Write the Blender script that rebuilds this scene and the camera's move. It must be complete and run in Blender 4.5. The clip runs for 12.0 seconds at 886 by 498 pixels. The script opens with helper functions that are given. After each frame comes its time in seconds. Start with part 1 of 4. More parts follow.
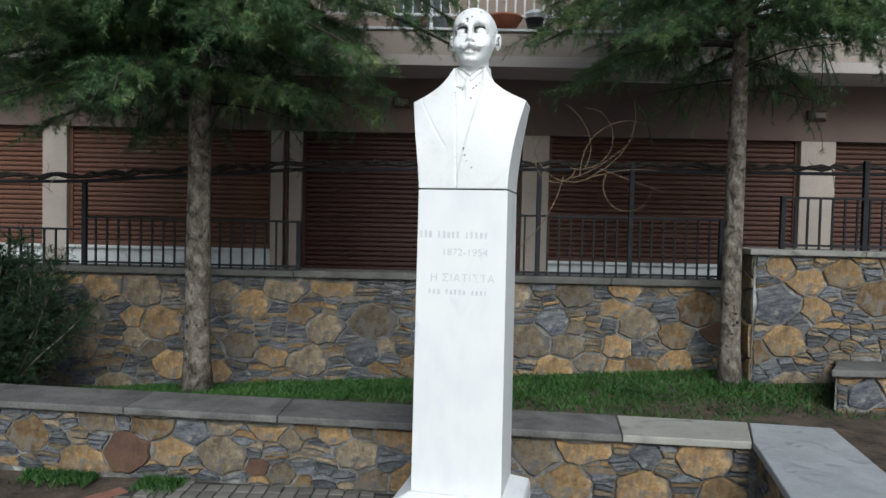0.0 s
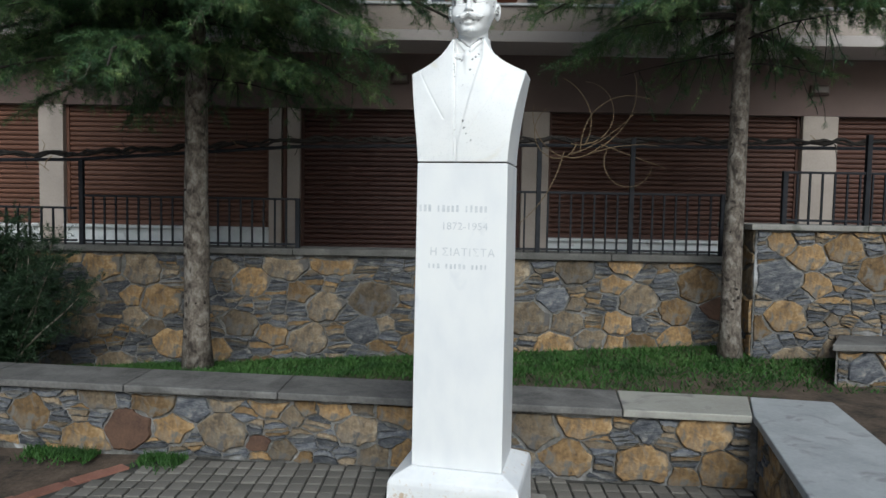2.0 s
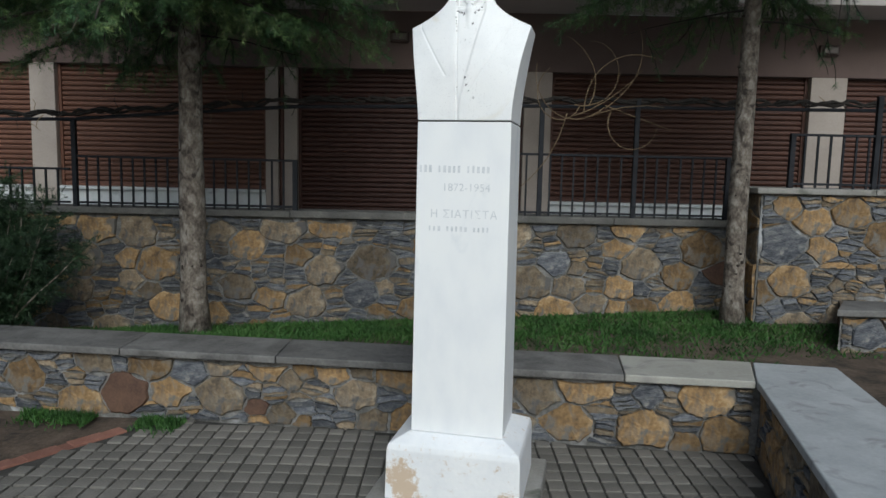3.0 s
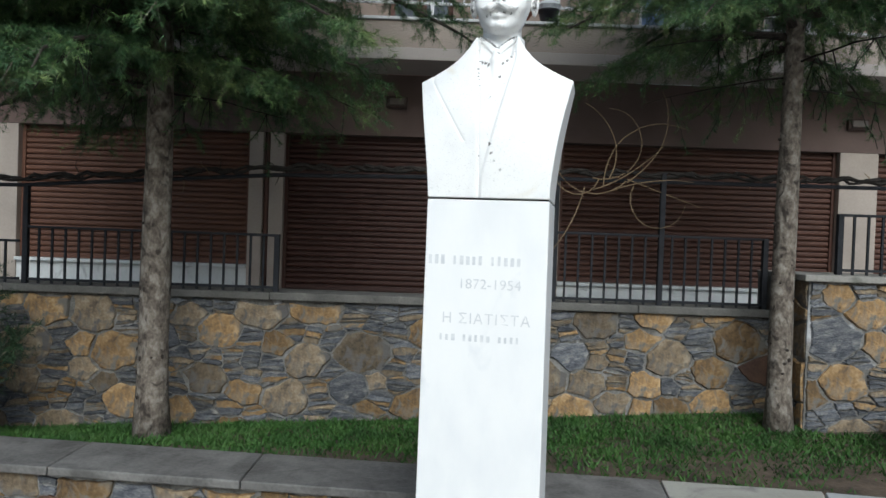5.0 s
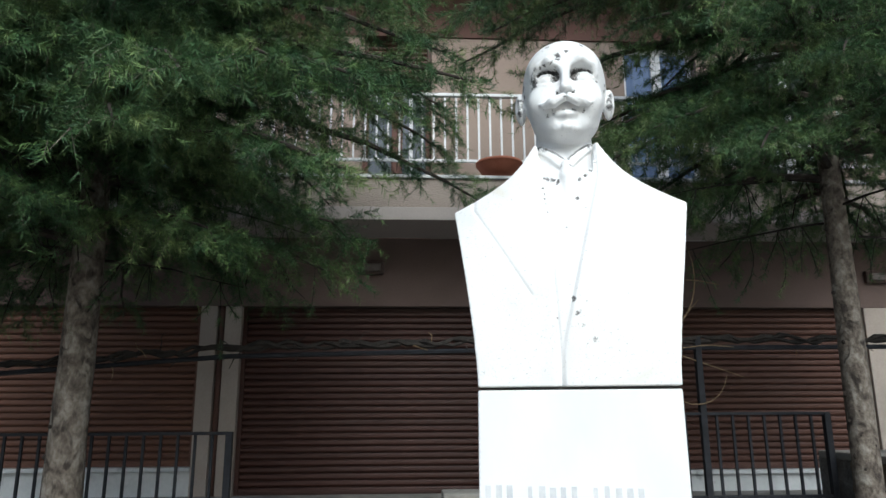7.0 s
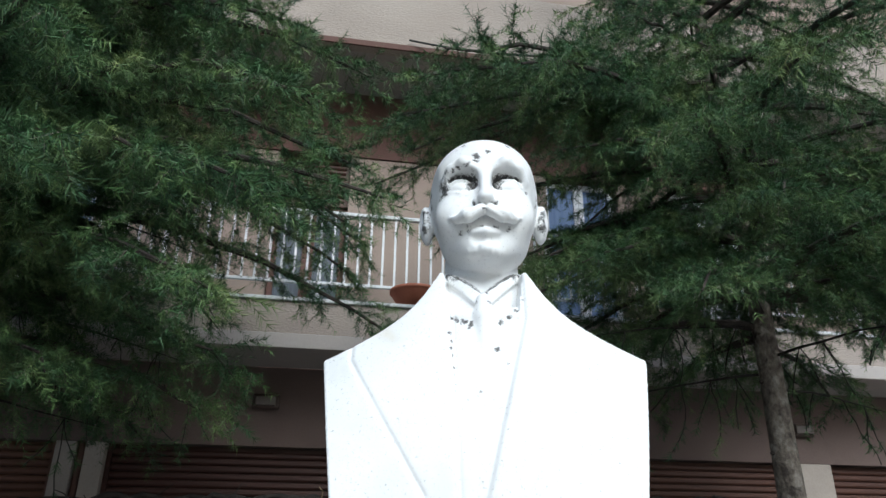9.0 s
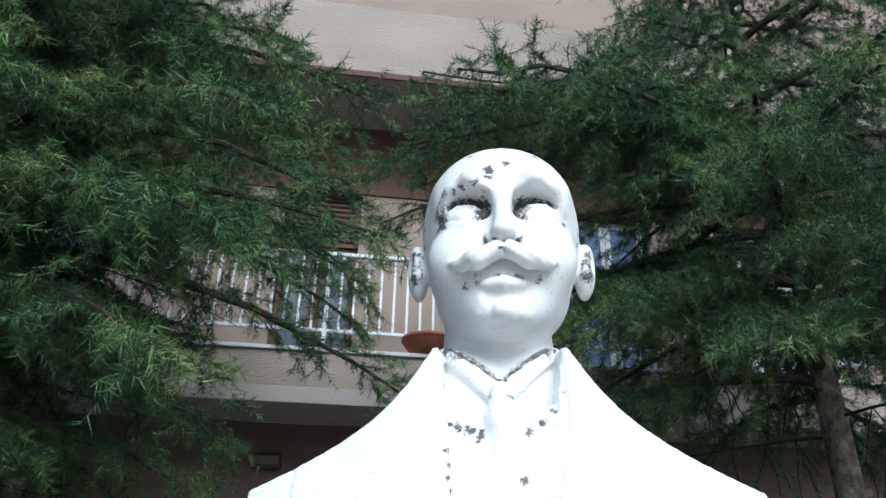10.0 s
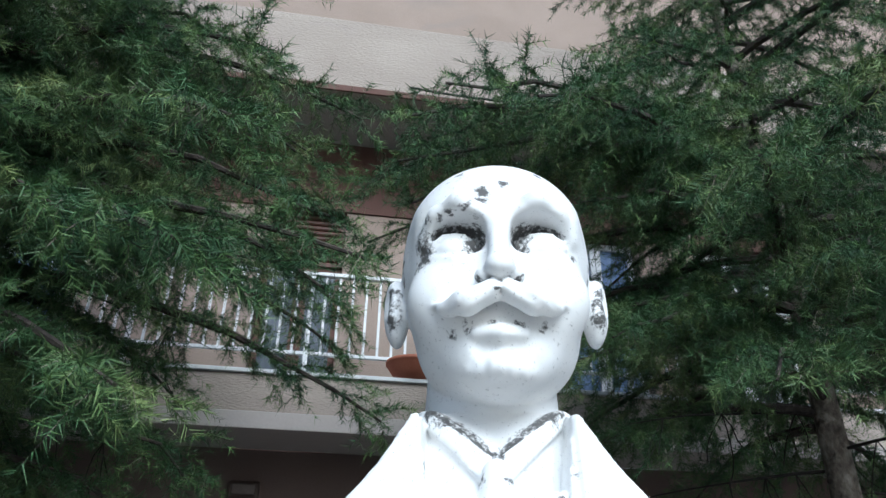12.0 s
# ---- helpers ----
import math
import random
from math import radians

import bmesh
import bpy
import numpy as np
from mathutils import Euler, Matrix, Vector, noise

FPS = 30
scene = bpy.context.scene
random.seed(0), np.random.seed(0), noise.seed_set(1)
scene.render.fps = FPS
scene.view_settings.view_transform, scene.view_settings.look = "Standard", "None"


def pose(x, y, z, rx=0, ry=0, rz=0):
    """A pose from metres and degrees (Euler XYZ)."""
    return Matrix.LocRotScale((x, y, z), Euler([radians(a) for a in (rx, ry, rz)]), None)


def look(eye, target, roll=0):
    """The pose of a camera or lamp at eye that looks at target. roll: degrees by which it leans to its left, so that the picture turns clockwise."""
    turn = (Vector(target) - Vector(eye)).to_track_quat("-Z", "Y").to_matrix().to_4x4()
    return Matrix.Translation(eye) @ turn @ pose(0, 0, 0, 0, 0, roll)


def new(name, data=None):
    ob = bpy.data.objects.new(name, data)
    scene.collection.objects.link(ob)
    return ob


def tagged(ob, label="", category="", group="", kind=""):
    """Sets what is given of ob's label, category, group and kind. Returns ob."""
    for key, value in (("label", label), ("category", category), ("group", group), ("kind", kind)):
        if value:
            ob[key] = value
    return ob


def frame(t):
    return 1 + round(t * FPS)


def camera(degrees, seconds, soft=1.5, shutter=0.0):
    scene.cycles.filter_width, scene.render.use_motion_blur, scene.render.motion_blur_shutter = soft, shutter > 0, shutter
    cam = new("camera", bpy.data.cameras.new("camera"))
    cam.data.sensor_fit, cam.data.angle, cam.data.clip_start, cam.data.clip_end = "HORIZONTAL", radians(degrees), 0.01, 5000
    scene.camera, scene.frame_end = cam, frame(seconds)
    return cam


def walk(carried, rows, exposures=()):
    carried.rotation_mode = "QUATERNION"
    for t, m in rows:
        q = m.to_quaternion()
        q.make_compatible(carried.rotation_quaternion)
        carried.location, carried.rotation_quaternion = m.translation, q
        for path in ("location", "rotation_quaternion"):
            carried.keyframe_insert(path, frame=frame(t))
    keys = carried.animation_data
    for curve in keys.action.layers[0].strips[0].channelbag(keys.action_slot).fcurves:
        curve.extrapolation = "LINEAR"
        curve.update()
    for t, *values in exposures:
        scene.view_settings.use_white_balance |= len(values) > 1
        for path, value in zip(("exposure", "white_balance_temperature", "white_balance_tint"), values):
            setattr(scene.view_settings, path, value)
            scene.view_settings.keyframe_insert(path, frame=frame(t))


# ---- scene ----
cam = camera(64.5, 12.0, soft=1.5)
ROWS = [
    (0, pose(-0.034, -3.372, 1.721, 88.09, -1.31, 0.94)),
    (0.5, pose(-0.040, -3.377, 1.720, 87.86, -0.98, 0.79)),
    (1, pose(-0.030, -3.370, 1.718, 87.59, -1.01, 0.81)),
    (1.5, pose(-0.032, -3.361, 1.707, 87.53, -1.22, 0.83)),
    (2, pose(-0.033, -3.342, 1.691, 86.47, -1.04, 0.91)),
    (2.5, pose(-0.009, -3.314, 1.677, 84.55, -1.15, 1.20)),
    (2.7, pose(-0.012, -3.283, 1.674, 83.55, -1.09, 1.14)),
    (4.3, pose(-0.248, -2.941, 1.703, 84.99, -2.77, -1.49)),
    (4.5, pose(-0.217, -2.780, 1.717, 88.40, -1.47, -1.08)),
    (5, pose(-0.151, -2.485, 1.755, 89.08, -2.07, 0.03)),
    (5.5, pose(-0.233, -2.239, 1.768, 93.65, -3.14, -0.56)),
    (6, pose(-0.350, -1.988, 1.820, 97.04, -1.01, -2.12)),
    (6.5, pose(-0.367, -1.723, 1.834, 101.01, -0.06, -2.12)),
    (7, pose(-0.375, -1.529, 1.847, 103.10, 0.27, -3.08)),
    (7.2, pose(-0.389, -1.456, 1.855, 104.77, -0.22, -6.42)),
    (8.8, pose(-0.262, -1.085, 2.018, 113.52, -0.99, -9.64)),
    (9, pose(-0.254, -1.062, 2.028, 113.40, -0.48, -10.03)),
    (9.5, pose(-0.201, -0.870, 2.128, 115.64, -0.11, -9.51)),
    (10, pose(-0.156, -0.672, 2.229, 116.68, -0.90, -8.40)),
    (10.5, pose(-0.122, -0.525, 2.308, 116.73, -0.91, -9.24)),
    (11, pose(-0.127, -0.533, 2.309, 116.72, -0.73, -8.96)),
    (11.5, pose(-0.133, -0.539, 2.311, 116.92, 0.56, -8.55)),
    (12, pose(-0.133, -0.539, 2.321, 118.14, -0.86, -9.52)),
]
walk(cam, ROWS, exposures=[(0, 0.13, 5780, 2), (2.0, 0.02, 5780, 2), (2.6, -0.15, 5780, 2), (4.5, 0.0, 5780, 2), (5.5, 0.4, 5780, 2), (7.0, 0.35, 5780, 2), (9.0, 0.3, 5600, 2), (10.5, 0.55, 5320, 2), (12.0, 0.55, 5320, 2)])

# ---- light: bright overcast sky, open square behind the camera ----
world = bpy.data.worlds.new("overcast_sky")
scene.world = world
world.use_nodes = True
wn = world.node_tree.nodes
wl = world.node_tree.links
sky = wn.new("ShaderNodeTexSky")
sky.sky_type = "NISHITA"
sky.sun_disc = False
sky.sun_elevation = radians(38)
sky.sun_rotation = radians(170)
sky.dust_density = 4.0
wn["Background"].inputs["Strength"].default_value = 0.085
wl.new(sky.outputs[0], wn["Background"].inputs["Color"])
sun_data = bpy.data.lights.new("sun", "SUN")
sun_data.energy = 1.95
sun_data.angle = radians(35)
sun_data.color = (1.0, 0.98, 0.95)
sun = new("sun", sun_data)
sun.matrix_world = look((1.0, -8, 6.4), (0, 0, 0))


# ---- materials ----
def mat(name, cols, scale=6.0, fine=60.0, rough=0.8, bump=0.3, bump_scale=40.0, metal=0.0, vary=0.0, stain=None, stain_scale=3.0, stretch=(1, 1, 1), spec=0.4, stain_at=0.58):
    """A procedural surface: two colours mixed by coarse and fine noise, stains, bump, and a shift from piece to piece."""
    m = bpy.data.materials.new(name)
    m.use_nodes = True
    n, l = m.node_tree.nodes, m.node_tree.links
    b = n["Principled BSDF"]
    tc = n.new("ShaderNodeTexCoord")
    mp = n.new("ShaderNodeMapping")
    mp.inputs["Scale"].default_value = stretch
    l.new(tc.outputs["Object"], mp.inputs["Vector"])

    def noise_node(s, det=5.0, dist=0.0):
        t = n.new("ShaderNodeTexNoise")
        t.inputs["Scale"].default_value = s
        t.inputs["Detail"].default_value = det
        t.inputs["Distortion"].default_value = dist
        l.new(mp.outputs[0], t.inputs["Vector"])
        return t

    coarse, grain = noise_node(scale, 6, 0.4), noise_node(fine, 4)
    add = n.new("ShaderNodeMath")
    add.operation = "MULTIPLY_ADD"
    l.new(grain.outputs["Fac"], add.inputs[0])
    add.inputs[1].default_value = 0.45
    l.new(coarse.outputs["Fac"], add.inputs[2])
    ramp = n.new("ShaderNodeValToRGB")
    els = ramp.color_ramp.elements
    while len(els) < len(cols):
        els.new(0.5)
    for i, c in enumerate(cols):
        els[i].position = 0.5 + 0.45 * i / max(1, len(cols) - 1)
        els[i].color = (*c, 1)
    l.new(add.outputs[0], ramp.inputs[0])
    out = ramp.outputs[0]
    if vary:
        info = n.new("ShaderNodeObjectInfo")
        hsv = n.new("ShaderNodeHueSaturation")
        mr = n.new("ShaderNodeMapRange")
        mr.inputs["To Min"].default_value = 1 - vary
        mr.inputs["To Max"].default_value = 1 + vary
        l.new(info.outputs["Random"], mr.inputs[0])
        l.new(mr.outputs[0], hsv.inputs["Value"])
        l.new(out, hsv.inputs["Color"])
        out = hsv.outputs[0]
    if stain:
        st = noise_node(stain_scale, 8, 1.0)
        sr = n.new("ShaderNodeMapRange")
        sr.inputs["From Min"].default_value = stain_at
        sr.inputs["From Max"].default_value = stain_at + 0.12
        l.new(st.outputs["Fac"], sr.inputs[0])
        mx = n.new("ShaderNodeMixRGB")
        mx.inputs[2].default_value = (*stain, 1)
        l.new(sr.outputs[0], mx.inputs[0])
        l.new(out, mx.inputs[1])
        out = mx.outputs[0]
    l.new(out, b.inputs["Base Color"])
    b.inputs["Roughness"].default_value = rough
    b.inputs["Metallic"].default_value = metal
    b.inputs["Specular IOR Level"].default_value = spec
    if bump:
        bn = noise_node(bump_scale, 6)
        bu = n.new("ShaderNodeBump")
        bu.inputs["Strength"].default_value = bump
        bu.inputs["Distance"].default_value = 0.01
        l.new(bn.outputs["Fac"], bu.inputs["Height"])
        l.new(bu.outputs[0], b.inputs["Normal"])
    return m


M_MARBLE = mat("white_marble", [(0.79, 0.80, 0.82), (0.85, 0.855, 0.86), (0.88, 0.88, 0.87)], 3, 12, 0.45, 0.02, 60, stain=(0.66, 0.685, 0.73), stain_scale=3.2, stain_at=0.58, stretch=(1, 1, 0.5))
M_PLINTH = mat("plinth_marble", [(0.76, 0.77, 0.79), (0.85, 0.85, 0.85)], 4, 40, 0.5, 0.12, 50, stain=(0.55, 0.42, 0.28), stain_scale=2.6, stain_at=0.68)
# Letter grey lightened: the bleaching of strong light is put into the colour.
M_LETTER = mat("grey_letter_paint", [(0.56, 0.58, 0.61), (0.76, 0.77, 0.78)], 22, 90, 0.7, 0.0)
M_OCHRE = mat("ochre_stone", [(0.08, 0.058, 0.04), (0.23, 0.145, 0.065), (0.35, 0.25, 0.14)], 11, 45, 0.88, 1.0, 22, vary=0.45, stain=(0.15, 0.14, 0.125), stain_scale=8, stain_at=0.50)
M_SLATE = mat("blue_grey_slate", [(0.035, 0.038, 0.048), (0.10, 0.105, 0.118), (0.21, 0.21, 0.205)], 11, 50, 0.8, 1.0, 28, vary=0.45, stain=(0.27, 0.26, 0.24), stain_scale=7, stain_at=0.60, stretch=(1, 1, 2.5))
M_TAN = mat("tan_stone", [(0.07, 0.058, 0.045), (0.19, 0.145, 0.095), (0.29, 0.245, 0.18)], 11, 50, 0.88, 1.0, 22, vary=0.45, stain=(0.11, 0.105, 0.10), stain_scale=8, stain_at=0.50)
M_RUST = mat("rust_brown_stone", [(0.06, 0.034, 0.026), (0.135, 0.078, 0.05)], 6, 60, 0.85, 0.6, 30, vary=0.3)
M_MORTAR = mat("weathered_mortar", [(0.07, 0.068, 0.064), (0.16, 0.155, 0.145), (0.28, 0.275, 0.27)], 6, 50, 0.95, 0.8, 35, stain=(0.50, 0.51, 0.53), stain_scale=3.0, stain_at=0.63)
M_COPING = mat("dark_slate_coping", [(0.08, 0.077, 0.073), (0.135, 0.13, 0.125), (0.19, 0.185, 0.175)], 5, 50, 0.75, 0.6, 30, stain=(0.07, 0.068, 0.062), stain_scale=2, vary=0.12)
M_COPING_LIGHT = mat("pale_grey_coping", [(0.28, 0.27, 0.24), (0.38, 0.37, 0.33)], 3, 50, 0.7, 0.3, 30, stain=(0.22, 0.21, 0.2), stain_scale=3)
M_COPING_MID = mat("grey_coping", [(0.30, 0.315, 0.325), (0.41, 0.425, 0.435)], 5, 50, 0.65, 0.3, 30, stain=(0.25, 0.25, 0.255), stain_scale=6)
M_CONCRETE = mat("grey_concrete", [(0.20, 0.19, 0.17), (0.30, 0.29, 0.27)], 4, 60, 0.9, 0.5, 40, stain=(0.13, 0.13, 0.11), stain_scale=4)
M_COPE_ROUGH = mat("rough_dark_concrete", [(0.08, 0.078, 0.072), (0.15, 0.145, 0.135)], 4, 60, 0.95, 0.9, 30, stain=(0.22, 0.21, 0.19), stain_scale=5, stain_at=0.62)
M_PAVER = mat("grey_paver", [(0.105, 0.097, 0.085), (0.19, 0.178, 0.158)], 5, 70, 0.85, 0.4, 60, vary=0.22, stain=(0.07, 0.065, 0.06), stain_scale=2.0)
M_JOINT = mat("dark_joint_sand", [(0.03, 0.03, 0.025), (0.06, 0.055, 0.05)], 10, 80, 0.95, 0.5, 60)
M_REDBRICK = mat("red_paver", [(0.17, 0.075, 0.05), (0.25, 0.12, 0.09)], 6, 60, 0.9, 0.4, 50, vary=0.2)
M_SOIL = mat("dark_soil", [(0.03, 0.024, 0.018), (0.075, 0.055, 0.04), (0.12, 0.09, 0.065)], 5, 40, 0.95, 1.0, 25)
# Unseen ground, kept pale so it bounces light onto soffit and chin.
M_GROUND = mat("pale_bounce_paving", [(0.24, 0.23, 0.21), (0.33, 0.32, 0.30)], 2, 90, 0.9, 0.4, 80, stain=(0.17, 0.165, 0.155), stain_scale=0.8)
M_GRASS = mat("grass_blades", [(0.018, 0.05, 0.008), (0.032, 0.09, 0.013), (0.06, 0.12, 0.025)], 3, 30, 0.7, 0.0)
M_WALL = mat("beige_stucco", [(0.30, 0.235, 0.195), (0.36, 0.285, 0.24)], 1.5, 90, 0.9, 0.35, 160, stain=(0.30, 0.25, 0.22), stain_scale=1.2)
M_PARAPET = mat("rough_pink_stucco", [(0.34, 0.29, 0.25), (0.41, 0.355, 0.31)], 2, 60, 0.9, 0.9, 55, stain=(0.36, 0.31, 0.28), stain_scale=1.5, stretch=(0.6, 1, 1.6))
M_SOFFIT = mat("soffit_paint", [(0.40, 0.36, 0.34), (0.46, 0.42, 0.40)], 1.5, 60, 0.9, 0.1, 60)
M_BROWNBAND = mat("brown_band_paint", [(0.10, 0.05, 0.04), (0.14, 0.075, 0.06)], 2, 60, 0.8, 0.2, 60)
# Beige wall colour darkened: the shade under the balcony soffit is painted in.
M_LINTEL_SHADED = mat("shade_darkened_stucco", [(0.125, 0.09, 0.08), (0.165, 0.12, 0.107)], 1.5, 90, 0.9, 0.3, 120)
M_PILASTER = mat("pale_pilaster", [(0.33, 0.285, 0.25), (0.42, 0.365, 0.325)], 2, 60, 0.85, 0.2, 60)
M_SHUTTER = mat("brown_shutter", [(0.062, 0.025, 0.017), (0.095, 0.04, 0.026)], 3, 50, 0.55, 0.1, 40, vary=0.1, stretch=(0.3, 1, 4))
M_SHUTTER_DARK = mat("dark_red_brown_shutter", [(0.034, 0.012, 0.009), (0.058, 0.021, 0.015)], 3, 50, 0.5, 0.1, 40, vary=0.1, stretch=(0.3, 1, 4))
M_SHUTTER_TAN = mat("tan_brown_shutter", [(0.105, 0.046, 0.029), (0.15, 0.068, 0.042)], 3, 50, 0.55, 0.1, 40, vary=0.1, stretch=(0.3, 1, 4))
M_SILL = mat("white_marble_sill", [(0.55, 0.57, 0.58), (0.70, 0.72, 0.73)], 5, 40, 0.5, 0.1, 40, stain=(0.35, 0.36, 0.38), stain_scale=6, stain_at=0.62)
M_IRON = mat("dark_iron_paint", [(0.008, 0.009, 0.012), (0.022, 0.024, 0.03)], 12, 60, 0.65, 0.2, 80, stain=(0.06, 0.03, 0.018), stain_scale=9, stain_at=0.68, spec=0.25)
M_WHITEIRON = mat("white_rail_paint", [(0.62, 0.64, 0.66), (0.78, 0.79, 0.80)], 12, 60, 0.45, 0.1, 60, stain=(0.35, 0.3, 0.26), stain_scale=12, stain_at=0.68)
M_VINE = mat("dry_vine_bark", [(0.014, 0.012, 0.011), (0.035, 0.03, 0.026)], 20, 80, 0.95, 0.6, 60)
M_TWIG = mat("tan_dry_twig", [(0.16, 0.11, 0.06), (0.26, 0.19, 0.12)], 20, 80, 0.9, 0.3, 60)
M_BARK = mat("grey_brown_bark", [(0.05, 0.04, 0.034), (0.16, 0.135, 0.11), (0.30, 0.275, 0.24)], 16, 60, 0.95, 1.0, 45, stain=(0.04, 0.032, 0.027), stain_scale=12, stain_at=0.56, stretch=(1, 1, 0.7))
M_LIMB = mat("dark_limb_bark", [(0.03, 0.025, 0.022), (0.07, 0.058, 0.048)], 14, 60, 0.95, 0.8, 55)
M_KNOT = mat("dark_knot", [(0.02, 0.016, 0.013), (0.04, 0.03, 0.025)], 20, 60, 0.95, 0.4, 50)
M_TERRA = mat("terracotta", [(0.30, 0.10, 0.06), (0.38, 0.14, 0.085)], 6, 60, 0.8, 0.15, 60)
M_DARKPOT = mat("black_plastic_pot", [(0.012, 0.012, 0.016), (0.025, 0.025, 0.03)], 6, 60, 0.4, 0.0)
M_BLUE = mat("blue_door_curtain", [(0.10, 0.16, 0.30), (0.20, 0.28, 0.45)], 2, 40, 0.6, 0.2, 20, stretch=(6, 6, 0.3))
M_DUSK = mat("blue_grey_curtain", [(0.03, 0.04, 0.055), (0.075, 0.095, 0.125)], 2, 40, 0.4, 0.2, 20, stretch=(6, 6, 0.3))
M_DARKGLASS = mat("dark_window_pane", [(0.015, 0.018, 0.022), (0.03, 0.035, 0.04)], 2, 30, 0.08, 0.0)
M_CABLE = mat("black_cable", [(0.01, 0.01, 0.01), (0.02, 0.02, 0.02)], 6, 60, 0.6, 0.0)
M_LAMPBODY = mat("brown_lamp_metal", [(0.05, 0.03, 0.025), (0.08, 0.05, 0.04)], 6, 60, 0.5, 0.0)
M_LAMPGLASS = mat("dusty_lamp_glass", [(0.09, 0.07, 0.06), (0.13, 0.11, 0.10)], 6, 60, 0.25, 0.0)
M_FOIL = mat("silver_foil_wrap", [(0.5, 0.52, 0.56), (0.75, 0.77, 0.8)], 30, 90, 0.3, 0.8, 30)


def needle_mat(name, dark, mid, tip):
    m = mat(name, [dark, mid, tip], 2.2, 14, 0.6, 0.0)
    n, l = m.node_tree.nodes, m.node_tree.links
    b = n["Principled BSDF"]
    src = b.inputs["Base Color"].links[0].from_socket
    geo = n.new("ShaderNodeNewGeometry")
    hsv = n.new("ShaderNodeHueSaturation")
    mr = n.new("ShaderNodeMapRange")
    mr.inputs["To Min"].default_value = 0.65
    mr.inputs["To Max"].default_value = 1.4
    l.new(geo.outputs["Random Per Island"], mr.inputs[0])
    l.new(mr.outputs[0], hsv.inputs["Value"])
    l.new(src, hsv.inputs["Color"])
    l.new(hsv.outputs[0], b.inputs["Base Color"])
    return m


M_NEEDLE = needle_mat("conifer_needles", (0.018, 0.055, 0.024), (0.048, 0.108, 0.038), (0.15, 0.21, 0.07))
M_TIPS = needle_mat("young_needles", (0.05, 0.11, 0.03), (0.11, 0.19, 0.06), (0.24, 0.30, 0.11))
M_SHRUB = needle_mat("shrub_leaves", (0.008, 0.02, 0.009), (0.016, 0.038, 0.014), (0.035, 0.065, 0.025))


# ---- mesh helpers ----
def part(name, bm, material, parent=None, label="", smooth=False):
    me = bpy.data.meshes.new(name)
    bm.to_mesh(me)
    bm.free()
    me.materials.append(material)
    if smooth:
        me.shade_smooth()
    ob = new(name, me)
    if parent:
        ob.parent = parent
    if label:
        tagged(ob, label)
    return ob


def raw(name, verts, faces, material, parent=None, label="", smooth=False):
    me = bpy.data.meshes.new(name)
    me.from_pydata(verts, [], faces)
    me.materials.append(material)
    if smooth:
        me.shade_smooth()
    ob = new(name, me)
    if parent:
        ob.parent = parent
    if label:
        tagged(ob, label)
    return ob


def thing(name, label, category, at=(0, 0, 0), group="", kind="", turn=0.0):
    e = new(name)
    e.empty_display_size = 0.1
    e.matrix_basis = pose(*at, 0, 0, turn)
    return tagged(e, label, category, group, kind)


def box(x0, y0, z0, x1, y1, z1, bevel=0.0, bm=None):
    bm = bm or bmesh.new()
    m = Matrix.LocRotScale(((x0 + x1) / 2, (y0 + y1) / 2, (z0 + z1) / 2), None, (x1 - x0, y1 - y0, z1 - z0))
    made = bmesh.ops.create_cube(bm, size=1, matrix=m)
    if bevel:
        edges = list({e for v in made["verts"] for e in v.link_edges})
        bmesh.ops.bevel(bm, geom=edges, offset=bevel, segments=2, affect="EDGES", profile=0.5)
    return bm


def tube(points, radii, sides=8, bm=None, wobble=0.0, cap=True):
    """A round bar through the points, with a radius at each."""
    bm = bm or bmesh.new()
    pts = [Vector(p) for p in points]
    if not isinstance(radii, (list, tuple)):
        radii = [radii] * len(pts)
    rings = []
    side = None
    for i, p in enumerate(pts):
        d = (pts[min(i + 1, len(pts) - 1)] - pts[max(i - 1, 0)]).normalized()
        if side is None:
            side = d.orthogonal().normalized()
        side = (side - d * side.dot(d)).normalized()
        up = d.cross(side)
        ring = []
        for k in range(sides):
            a = 2 * math.pi * k / sides
            r = radii[i] * (1 + wobble * random.uniform(-1, 1))
            ring.append(bm.verts.new(p + (side * math.cos(a) + up * math.sin(a)) * r))
        rings.append(ring)
    for a, b in zip(rings, rings[1:]):
        for k in range(sides):
            bm.faces.new((a[k], a[(k + 1) % sides], b[(k + 1) % sides], b[k]))
    if cap:
        bm.faces.new(rings[0][::-1])
        bm.faces.new(rings[-1])
    return bm


def lathe(profile, sides=28, bm=None, at=(0, 0, 0)):
    bm = bm or bmesh.new()
    rings = []
    for r, z in profile:
        rings.append([bm.verts.new((at[0] + r * math.cos(2 * math.pi * k / sides), at[1] + r * math.sin(2 * math.pi * k / sides), at[2] + z)) for k in range(sides)])
    for a, b in zip(rings, rings[1:]):
        for k in range(sides):
            bm.faces.new((a[k], a[(k + 1) % sides], b[(k + 1) % sides], b[k]))
    bm.faces.new(rings[0][::-1])
    bm.faces.new(rings[-1])
    return bm


# ---- stone masonry ----
def clip_poly(poly, nx, ny, d):
    """Keeps the side of the polygon where nx*x + ny*y <= d."""
    out = []
    for i in range(len(poly)):
        a, b = poly[i], poly[(i + 1) % len(poly)]
        fa, fb = nx * a[0] + ny * a[1] - d, nx * b[0] + ny * b[1] - d
        if fa <= 0:
            out.append(a)
        if fa * fb < 0:
            s = fa / (fa - fb)
            out.append((a[0] + s * (b[0] - a[0]), a[1] + s * (b[1] - a[1])))
    return out


